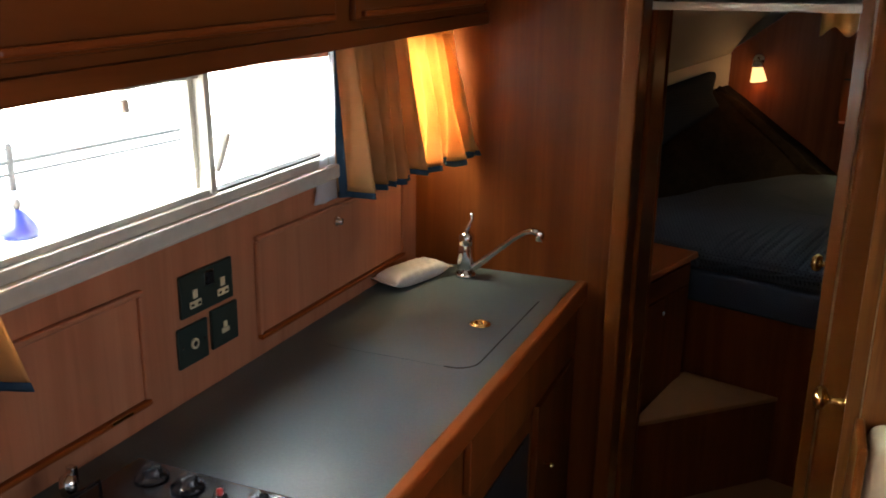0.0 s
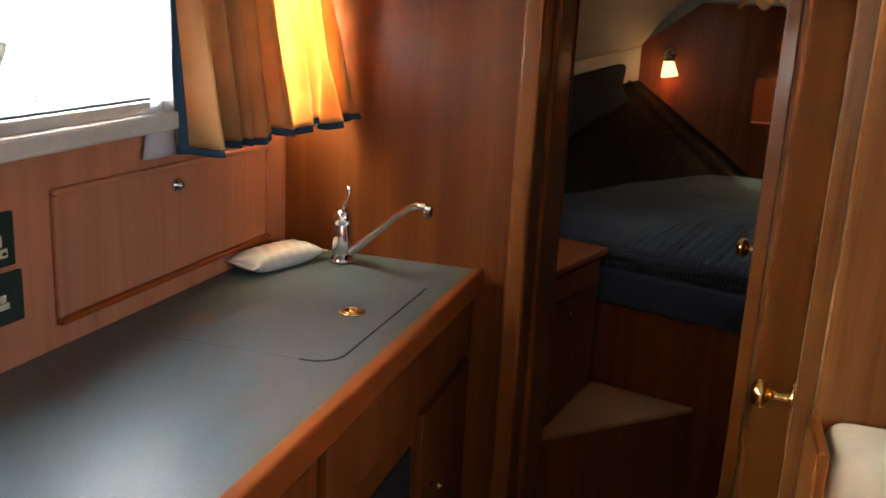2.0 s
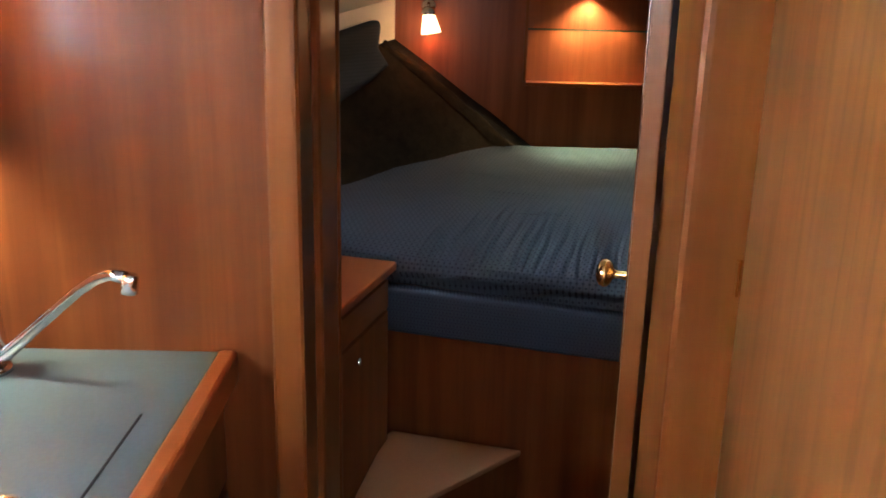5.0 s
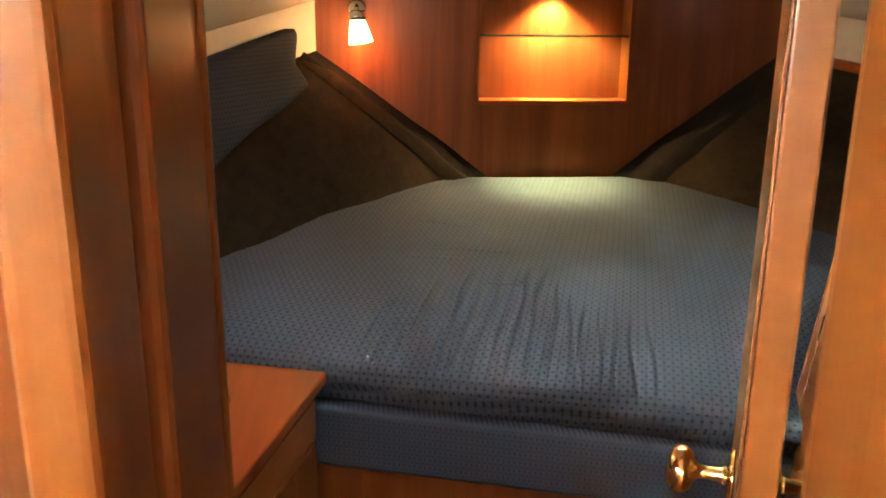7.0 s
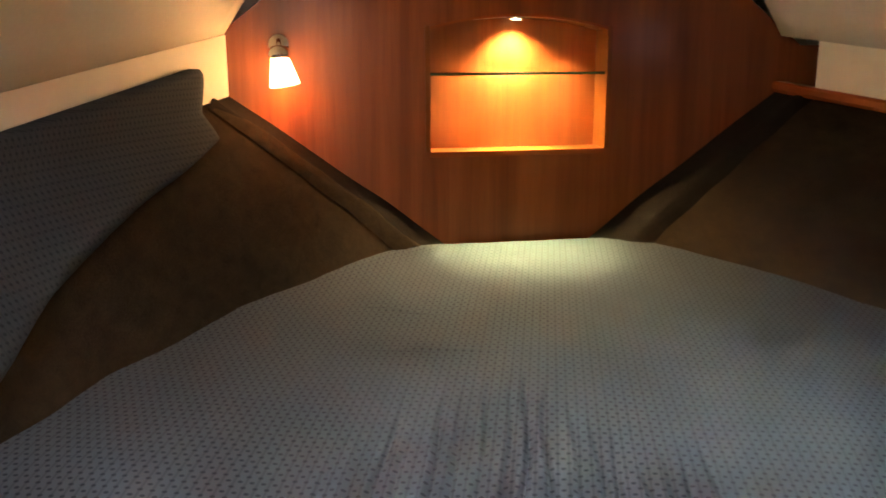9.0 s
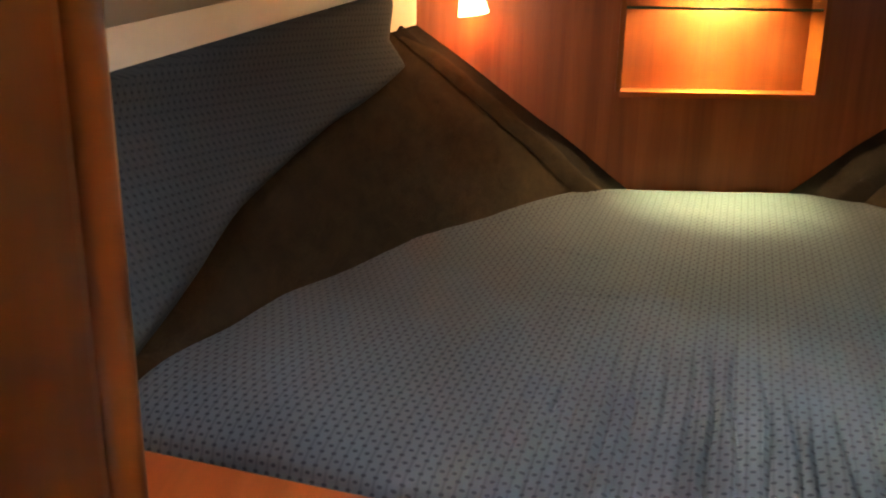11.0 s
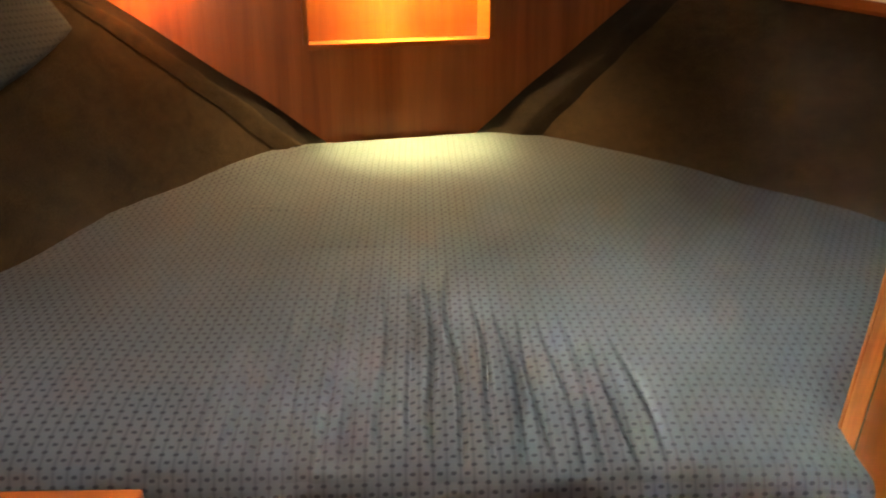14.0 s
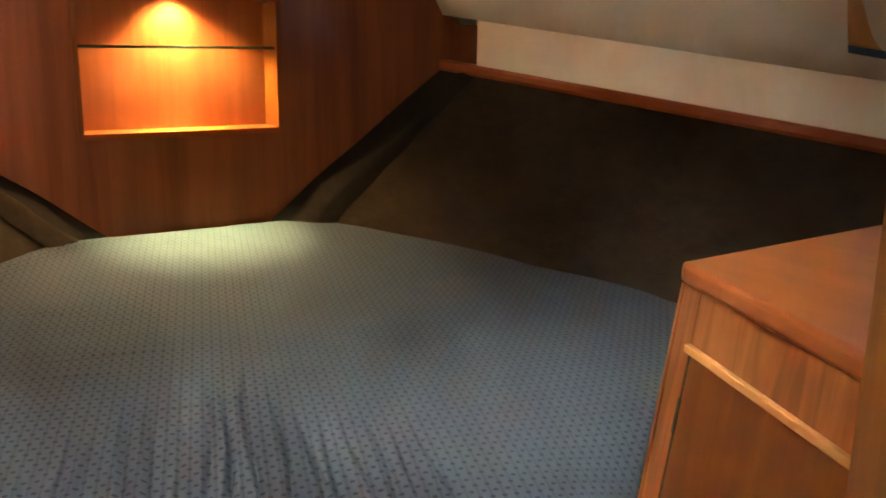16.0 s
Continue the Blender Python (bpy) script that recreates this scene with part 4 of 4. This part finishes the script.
LEFT_EDGE = [(2.27, -0.95), (3.10, -0.65), (3.28, -0.576), (3.46, -0.493), (3.60, -0.440), (3.905, -0.240), (4.28, 0.17), (4.39, 0.295)]
RIGHT_EDGE = [(2.27, 1.25), (3.00, 1.20), (3.40, 1.18), (3.55, 1.165), (3.955, 1.026), (4.28, 0.83), (4.39, 0.69)]


def top_left(y):
    return Vector((-0.262 - 0.45 * (BH_Y - y), y, 1.282 - 0.12 * (BH_Y - y)))


def top_right(y):
    return Vector((1.246 + 0.42 * (BH_Y - y), y, 1.284 - 0.13 * (BH_Y - y)))


def below(edge, hi, y, z=0.80):
    """The foot of the hull lining: the line from its top through the mattress edge, carried down to z."""
    h, e = hi(y), Vector((along(edge, y), y, 0.87))
    return h + (e - h) * ((h.z - z) / (h.z - e.z))


def low_left(y):
    return below(LEFT_EDGE, top_left, y)


def low_right(y):
    return below(RIGHT_EDGE, top_right, y)


def hull(lo, hi, y, v, bulge):
    p = lo(y).lerp(hi(y), v)
    d = (hi(y) - lo(y))
    n = Vector((d.z, 0, -d.x)).normalized()
    if n.z < 0:
        n = -n
    ripple = 0.004 * noise.noise((y * 4, v * 5, 0.7))
    return p + n * (bulge * math.sin(math.pi * v) + ripple * math.sin(math.pi * v))


ys = [lerp(2.272, BH_Y - 0.001, i / 40) for i in range(41)]
setting("hull_carpet_port", sheet([[hull(low_left, top_left, y, j / 12, 0.006) for j in range(13)] for y in ys]), CARPET, "brown carpet lining on the sloping hull side", "carpet lining", smooth=True)
setting("hull_carpet_starboard", sheet([[hull(low_right, top_right, y, j / 12, 0.006) for j in range(13)] for y in ys]), CARPET, "dark brown carpet lining on the sloping hull side", "carpet lining", smooth=True)
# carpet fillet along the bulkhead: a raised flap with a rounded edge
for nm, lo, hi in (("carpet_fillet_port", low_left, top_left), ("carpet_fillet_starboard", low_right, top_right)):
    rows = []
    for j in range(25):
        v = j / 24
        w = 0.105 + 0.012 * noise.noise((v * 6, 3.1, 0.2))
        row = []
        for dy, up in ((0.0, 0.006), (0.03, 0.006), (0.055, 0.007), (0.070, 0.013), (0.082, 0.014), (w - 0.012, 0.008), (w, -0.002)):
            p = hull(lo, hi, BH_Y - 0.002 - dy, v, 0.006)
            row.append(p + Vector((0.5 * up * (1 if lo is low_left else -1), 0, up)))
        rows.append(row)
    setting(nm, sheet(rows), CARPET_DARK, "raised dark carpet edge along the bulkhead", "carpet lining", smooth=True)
rows = []
for j in range(33):
    v = 0.17 + 0.79 * j / 32
    w = 0.010 * noise.noise((v * 7, 1.1, 0.6))
    rows.append([hull(low_left, top_left, BH_Y - 0.050 - w - 0.062 * i / 8, v, 0.006) + Vector((0.4, 0, 1)) * (0.005 + 0.013 * math.sin(math.pi * i / 8) * min(1.0, v * 8, (1 - v) * 6) + 0.003 * noise.noise((v * 30, i * 0.6, 2.2))) for i in range(9)])
setting("carpet_ridge_port", sheet(rows), CARPET, "rolled brown carpet ridge along the bulkhead", "carpet lining", smooth=True)
# cream side panels
setting("side_panel_port", sheet([[top_left(y) + Vector((0.0, 0, (0.148 - 0.025 * (BH_Y - y)) * v)) for v in (0, 0.5, 1)] for y in ys], 0.012), CREAM, "cream painted side panel above the berth", "panel")
setting("side_panel_starboard", sheet([[top_right(y) + Vector((0.0, 0, 0.145 * v)) for v in (0, 0.5, 1)] for y in [lerp(2.272, 4.29, i / 40) for i in range(41)]], 0.012), CREAM, "cream painted side panel above the berth", "panel")
# sloping headlining and flat ceiling with the hatch hole
CZ = 1.66
setting("ceiling_slope_port", sheet([[(top_left(y) + Vector((-0.004, 0, 0.148 - 0.025 * (BH_Y - y)))).lerp(Vector((-0.06 - 0.2 * (BH_Y - y), y, CZ)), v / 6) + Vector((0, 0, 0.03 * math.sin(math.pi * v / 6))) for v in range(7)] for y in ys], 0.01), LINING, "cream vinyl headlining sloping along the side", "ceiling", smooth=True)
setting("ceiling_slope_starboard", sheet([[(top_right(y) + Vector((-0.012, 0, 0.146))).lerp(Vector((1.04 + 0.2 * (BH_Y - y), y, CZ)), v / 6) + Vector((0, 0, 0.03 * math.sin(math.pi * v / 6))) for v in range(7)] for y in ys], 0.01), LINING, "cream vinyl headlining sloping along the side", "ceiling", smooth=True)
cl = setting("ceiling_cabin", holed_wall("y", 0, 0.02, -0.55, 1.55, 2.272, BH_Y + 0.03, [(0.12, 0.68, 2.84, 3.30)]), LINING, "cream vinyl cabin headlining", "ceiling")
cl.matrix_world = Matrix.Translation((0, 0, CZ)) @ Matrix(((1, 0, 0, 0), (0, 0, 1, 0), (0, -1, 0, 0), (0, 0, 0, 1)))
setting("berth_rail", sheet([[top_right(y) + Vector((dx, 0, dz)) for dx, dz in ((0.012, -0.012), (-0.028, -0.010), (-0.034, 0.0), (-0.034, 0.014), (-0.028, 0.020), (0.012, 0.018), (0.012, -0.012))] for y in ys]), TRIM_Y, "teak rail along the side of the berth", "rail")

# hatch with scalloped skirt
ht = thing("window_2", (0.40, 3.07, CZ), "deck hatch in a white frame", "hatch", kind="structure")
bm = bmesh.new()
for a in ((0.08, 0.72, 2.80, 2.8395), (0.08, 0.72, 3.3005, 3.34), (0.08, 0.1195, 2.84, 3.30), (0.6805, 0.72, 2.84, 3.30)):
    box(*a, CZ - 0.025, CZ - 0.0005, 0.004, bm=bm)
part("frame", bm, ALU, ht)
pn = part("pane", box(0.12, 0.68, 2.84, 3.30, CZ + 0.06, CZ + 0.066), GLASS, ht)
pn.visible_shadow = False
setting("hatch_sky", box(-0.6, 1.3, 2.0, 4.2, 2.3, 2.32), HATCH_GLOW, "bright hazy sky above the hatch", "sky")
hc = thing("hatch_curtain", (0.40, 2.85, CZ), "short golden scalloped curtain around the hatch", "curtain")
for y in (2.852, 3.288):
    rows = []
    for j in range(7):
        rows.append([(lerp(0.125, 0.675, i / 80), y + 0.008 * math.sin(i * 0.9), CZ - 0.004 - (j / 6) * (0.075 + 0.014 * math.cos(i / 80 * 2 * math.pi * 7))) for i in range(81)])
    part("skirt", sheet(rows, 0.0014), CURTAIN, hc, smooth=True)

# ---- berth ----
def front_y(x):
    if x < -0.18:
        return 3.103 - 0.024 * min(1.0, (-0.18 - x) / 0.04) - 0.305 * (x + 0.18)
    return 3.103 - 0.345 * (x + 0.18)


def front_edge(x):
    """The mattress front in plan: along the lip, then behind the corner cabinet."""
    return front_y(x) if x < 0.665 else lerp(2.8115, 2.995, min(1.0, (x - 0.665) / 0.06))


bt = thing("berth", (0.3, 3.6, 0), "built-in teak berth base with a dark blue padded front lip", "bed")
BX0, BX1 = -0.25, 0.66
part("front_panel", prism([(BX0, front_y(BX0) + 0.02), (BX1, front_y(BX1) + 0.02), (BX1, front_y(BX1) + 0.04), (BX0, front_y(BX0) + 0.04)], 0.0, 0.605), TEAK, bt)
part("padded_lip", prism([(BX0 - 0.03, front_y(BX0 - 0.03) - 0.003), (BX1, front_y(BX1) - 0.003), (BX1, front_y(BX1) + 0.05), (BX0 - 0.03, front_y(BX0 - 0.03) + 0.05)], 0.606, 0.724, 0.012, 3), LIPCLOTH, bt, "dark blue dotted padded lip", smooth=True)
part("platform", prism([(-0.62, front_y(-0.62) + 0.05), (0.62, front_y(0.62) + 0.06), (0.70, 3.02), (1.15, 3.05), (1.10, 3.5), (0.75, 4.385), (0.25, 4.385), (-0.30, 3.9)], 0.60, 0.716), TEAK, bt)

mt = thing("mattress", (0.3, 3.6, 0.70), "blue dotted mattress with creased cover on the berth", "mattress")


def head_lift(y):
    """The mattress rides up the hull side towards the head."""
    return 0.016 * max(0.0, min(1.0, (y - 3.75) / 0.35)) * max(0.0, min(1.0, (4.37 - y) / 0.06))


def mat_edges(v):
    """Left and right ends of the mattress at a share v of the way from its front to the head."""
    yl = lerp(front_y(-0.60), 4.365, v)
    yr = lerp(2.995, 4.365, v)
    return Vector((along(LEFT_EDGE, yl) - 0.01 - 1.15 * head_lift(yl), yl)), Vector((along(RIGHT_EDGE, yr) + 0.01, yr))


NU, NV = 520, 200


def share(i):
    """Columns of the cover lie closer together where it is creased."""
    if i < 60:
        return 0.26 * i / 60
    if i < 420:
        return 0.26 + 0.34 * (i - 60) / 360
    return 0.60 + 0.40 * (i - 420) / 100


# parallel folds of the loose cover: place along the front, end, height
rnd = random.Random(4)
FOLDS = []
fx = -0.13
while fx < 0.38:
    mid = math.exp(-((fx - 0.09) / 0.26) ** 2)
    FOLDS.append((fx, 0.14 + 0.24 * mid + rnd.uniform(-0.04, 0.06), (0.35 + 0.65 * mid) * rnd.uniform(0.55, 1.0), rnd.uniform(0, 6.28)))
    fx += rnd.uniform(0.024, 0.040)


def mat_top(u, v):
    a, b = mat_edges(v)
    x = lerp(a.x, b.x, u)
    y = lerp(a.y, b.y, u)
    a0, b0 = mat_edges(0.0)
    xf = lerp(a0.x, b0.x, u)
    y += (front_edge(xf) - lerp(a0.y, b0.y, u)) * (1 - v)
    df = max(0.0, y - front_edge(x)) if v > 0 else 0.0
    k = max(0.0, min(1.0, (x + 0.34) / 0.22))
    dl = max(0.0, y - front_y(x))
    z = 0.860 - lerp(0.046, 0.062, k) * math.exp(-dl / lerp(0.055, 0.20, k)) + 0.027 * max(0.0, min(1.0, (y - 3.75) / 0.6))
    z -= 0.050 * math.exp(-((x - 0.67) / 0.10) ** 2 - ((y - 2.90) / 0.13) ** 2)
    r = lerp(0.012, 0.017, k)
    if df < r:
        z -= 0.8 * (r - math.sqrt(max(0.0, r * r - (r - df) ** 2)))
    if -0.30 < x < 0.56 and df < 0.55:
        for f, reach, h, ph in FOLDS:
            off = x - f - (0.27 - 0.10 * (f - 0.09)) * df - 0.004 * math.sin(df * 16 + ph)
            if abs(off) < 0.035 and df < reach * 1.3:
                fade = min(1.0, (df + 0.012) / 0.05) * max(0.0, min(1.0, (reach * 1.3 - df) / (reach * 0.7)))
                z += fade * h * 0.0088 * (0.7 * math.exp(-((off + 0.0085) / 0.0075) ** 2) - 1.1 * math.exp(-((off - 0.0005) / 0.0046) ** 2))
    # long shallow folds across
    for x0, y0, x1, y1, h in ((0.0, 3.93, 0.17, 3.83, 0.004), (0.02, 3.66, 0.3, 3.60, 0.003), (0.12, 3.40, 0.32, 3.36, 0.003), (-0.02, 3.60, 0.15, 3.55, 0.002)):
        t = max(0, min(1, ((x - x0) * (x1 - x0) + (y - y0) * (y1 - y0)) / ((x1 - x0) ** 2 + (y1 - y0) ** 2)))
        d = math.hypot(x - lerp(x0, x1, t), y - lerp(y0, y1, t))
        z += 0.95 * h * (math.exp(-(d / 0.007) ** 2) - 0.6 * math.exp(-((d - 0.009) / 0.006) ** 2)) * math.sin(math.pi * min(0.95, max(0.05, t)))
    z += head_lift(y) * math.exp(-(u / 0.07) ** 2)
    z += 0.0035 * noise.noise((x * 5, y * 5, 0.3)) + 0.0012 * noise.noise((x * 22, y * 12, 1.3))
    return Vector((x, y, z))


bm = bmesh.new()
grid = [[mat_top(share(i), (j / NV) ** 1.25) for i in range(NU + 1)] for j in range(NV + 1)]
rows = [[bm.verts.new(p) for p in r] for r in grid]
for a, b in zip(rows, rows[1:]):
    for i in range(NU):
        bm.faces.new((a[i], a[i + 1], b[i + 1], b[i]))
part("cover", bm, BEDCLOTH, mt, smooth=True)
# sides of the mattress with a piped lower seam
rim = [grid[0][i] for i in range(NU + 1)]
rows = []
for j in range(13):
    row = []
    for i, p in enumerate(rim):
        s = j / 12
        out = 0.008 * math.sin(math.pi * min(1.0, s * 1.7)) - 0.015 * s ** 1.3 + 0.011 * noise.noise((p.x * 26 + 5 * s, s * 2.6, 4.0)) * math.sin(math.pi * s)
        row.append((p.x, p.y - out, lerp(p.z, 0.726, s)))
    rows.append(row)
part("front_border", sheet(rows), BEDCLOTH, mt, "blue dotted mattress border", smooth=True)
for k, nm in ((0, "side_border"), (NU, "side_border")):
    rows = [[(grid[j][k].x, grid[j][k].y, lerp(grid[j][k].z, 0.705, s)) for s in (0, 0.5, 1)] for j in range(NV + 1)]
    part(nm, sheet(rows), LIPCLOTH, mt, smooth=True)

# backrest cushion on the port side
CUSH = [(4.27, 0.90), (4.19, 0.85), (4.03, 0.775), (3.90, 0.715), (3.77, 0.665), (3.61, 0.55), (3.48, 0.41), (3.28, 0.19), (3.05, 0.02), (2.6, 0.0)]


def cush(y, v, lift):
    w = 0.09 * max(0.0, min(1.0, (4.12 - y) / 0.2))
    v0 = max(0.0, sum(along(CUSH, y + w * k) for k in (-2, -1, 0, 1, 2)) / 5)
    lo = hull(low_left, top_left, y, v0, 0.006)
    knee = hull(low_left, top_left, y, max(v0, 0.97), 0.006)
    hi = top_left(y) + Vector((0, 0, 0.098 - 0.035 * (BH_Y - y)))
    k = (knee - lo).length / ((knee - lo).length + (hi - knee).length)
    p = lo.lerp(knee, v / k) if v < k else knee.lerp(hi, (v - k) / (1 - k))
    return p + Vector((0.004 + lift, -0.3 * lift, 0.35 * lift))


bc = thing("backrest_cushion", (-0.5, 3.7, 0.9), "dark blue dotted backrest cushion along the hull side", "cushion")
N1, N2 = 60, 14


def lift_at(i, j):
    a = min(1.0, min(i, N1 - i) / 3.0)
    b = min(1.0, min(j, N2 - j) / 1.6)
    return 0.034 * math.sqrt(max(0.0, 1 - (1 - a) ** 2)) ** 0.8 * math.sqrt(max(0.0, 1 - (1 - b) ** 2)) ** 0.8


def end_cut(i, v):
    """The head end stands upright, with a rounded upper corner."""
    return 0.11 * (1 - v) * max(0.0, 1 - i / 10) + 0.055 * max(0.0, (v - 0.72) / 0.28) ** 2.5 * max(0.0, 1 - i / 5)


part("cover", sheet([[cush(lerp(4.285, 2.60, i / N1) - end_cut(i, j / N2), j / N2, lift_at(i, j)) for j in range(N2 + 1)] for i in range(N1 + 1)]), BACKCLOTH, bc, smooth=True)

# cabin curtains over the portlights
curtain("portlight_curtain", (-0.48, 2.55), (-0.385, 2.90), (-0.83, 3.00), (-0.637, 3.415), 1.56, 1.28, 1.292, 5, 0.009, "golden portlight curtain with a dark blue hem", CURTAIN, seed=7)
curtain("portlight_curtain", (1.40, 3.325), (1.50, 2.95), (1.60, 3.405), (1.76, 2.95), 1.58, 1.34, 1.325, 4, 0.009, "golden portlight curtain with a dark blue hem", CURTAIN, seed=8)

# ---- port bedside cabinet and step ----
bs = thing("bedside_cabinet", (-0.45, 2.8, 0), "varnished teak bedside cabinet beside the berth", "cabinet")
part("top", prism([(-0.181, 3.072), (-0.66, 3.222), (-0.66, 2.475), (-0.352, 2.475)], 0.775, 0.798, 0.005, 3), HONEY_Y, bs)
part("body", prism([(-0.205, 3.068), (-0.65, 3.20), (-0.65, 2.48), (-0.375, 2.48)], 0.0, 0.7745), TEAK, bs)
F0, F1 = Vector((-0.205, 3.068)), Vector((-0.375, 2.48))
fe = (F1 - F0).normalized()
fn = Vector((-fe.y, fe.x))
fn = fn if fn.x > 0 else -fn


def on_face(s0, s1, z0, z1, t0, t1):
    q = [F0 + fe * s0 + fn * t0, F0 + fe * s1 + fn * t0, F0 + fe * s1 + fn * t1, F0 + fe * s0 + fn * t1]
    return prism([tuple(v) for v in q], z0, z1, 0.002)


part("drawer_front", on_face(0.03, 0.58, 0.69, 0.762, 0.0005, 0.014), TEAK_Y, bs)
dd = part("door", on_face(0.03, 0.58, 0.31, 0.680, 0.0005, 0.014), TEAK, bs)
kp = F0 + fe * 0.235 + fn * 0.0145
part("lock", lathe([(0.0, 0), (0.009, 0), (0.009, 0.004), (0.0, 0.006)], Matrix.Translation((kp.x, kp.y, 0.626)) @ Vector((fn.x, fn.y, 0)).to_track_quat("Z", "Y").to_matrix().to_4x4(), 16), CHROME, dd, smooth=True)
pl = thing("plastic_plate", (-0.47, 2.86, 0.798), "clear plastic cover plate lying on the bedside cabinet", "plate")
part("sheet", prism(rounded_rect(-0.14, 0.14, -0.135, 0.135, 0.03), 0.7985, 0.8015, 0.001, m=pose(-0.492, 2.883, 0, 0, 0, -12)), CLOUDY, pl)
part("fixing", lathe([(0.0, 0), (0.007, 0), (0.006, 0.0025), (0.0, 0.003)], pose(-0.378, 2.975, 0.8015), 16), CHROME, pl, smooth=True)

sp_ = thing("berth_step", (-0.1, 2.9, 0), "triangular teak step with a beige carpet tread", "step")
part("riser", prism([(-0.30, 2.56), (-0.205, 3.06), (-0.19, 3.088), (0.14, 2.992)], 0.0, 0.310), TEAK, sp_)
part("tread", prism([(-0.295, 2.565), (-0.205, 3.058), (-0.19, 3.083), (0.145, 2.987)], 0.3105, 0.326, 0.004), BEIGE, sp_, "beige carpet tread")

# ---- starboard cabinet ----
rc = thing("corner_cabinet", (0.9, 2.73, 0), "varnished teak cabinet beside the berth with a framed door", "cabinet")
C, D = Vector((0.653, 2.931)), Vector((0.499, 2.505))
CT = 1.106


def lean(bm):
    """The cabinet's foot stands a little further to port than its top."""
    for v in bm.verts:
        v.co.x -= 0.10 * (CT - v.co.z)
        v.co.y += 0.064 * (CT - v.co.z)
    return bm


part("top", prism([tuple(C), (1.28, 2.955), (1.28, 2.505), tuple(D)], CT - 0.026, CT, 0.010, 5), HONEY_Y, rc)
part("body", lean(prism([(0.6605, 2.924), (1.26, 2.945), (1.26, 2.515), (0.510, 2.515)], 0.0, CT - 0.020, 0.003)), CABINETWOOD, rc)
fe = (D - C).normalized()
fn = Vector((fe.y, -fe.x))
fn = fn if fn.x < 0 else -fn


def on_right(s0, s1, z0, z1, t0, t1, bev=0.003):
    o = Vector((0.6605, 2.924))
    q = [o + fe * s0 + fn * t0, o + fe * s1 + fn * t0, o + fe * s1 + fn * t1, o + fe * s0 + fn * t1]
    return lean(prism([tuple(v) for v in q], z0, z1, bev))


rd = part("door", on_right(0.050, 0.41, 0.08, 1.0075, 0.0002, 0.003, 0.001), TEAK, rc)
part("top_moulding", on_right(0.040, 0.41, 1.008, 1.018, 0.0005, 0.008, 0.002), PALETRIM, rc, "pale moulding over the door")
part("corner_bead", on_right(-0.003, 0.004, 0.05, 1.0795, 0.0003, 0.003, 0.0012), CABINETWOOD, rc)
part("corner_stile", on_right(0.002, 0.042, 0.05, 1.0795, 0.0002, 0.0015, 0.0005), CABINETWOOD, rc)
part("door_gap", on_right(0.0425, 0.0495, 0.08, 1.0075, 0.0001, 0.0008, 0.0), GROOVE_AND_SHADE, rc, "dark gap beside the door")
for z in (0.93, 0.25):
    part("hinge", on_right(0.0445, 0.0500, z - 0.022, z + 0.022, 0.0005, 0.0045, 0.0005), GROOVE_AND_SHADE, rd, "dark metal hinge")
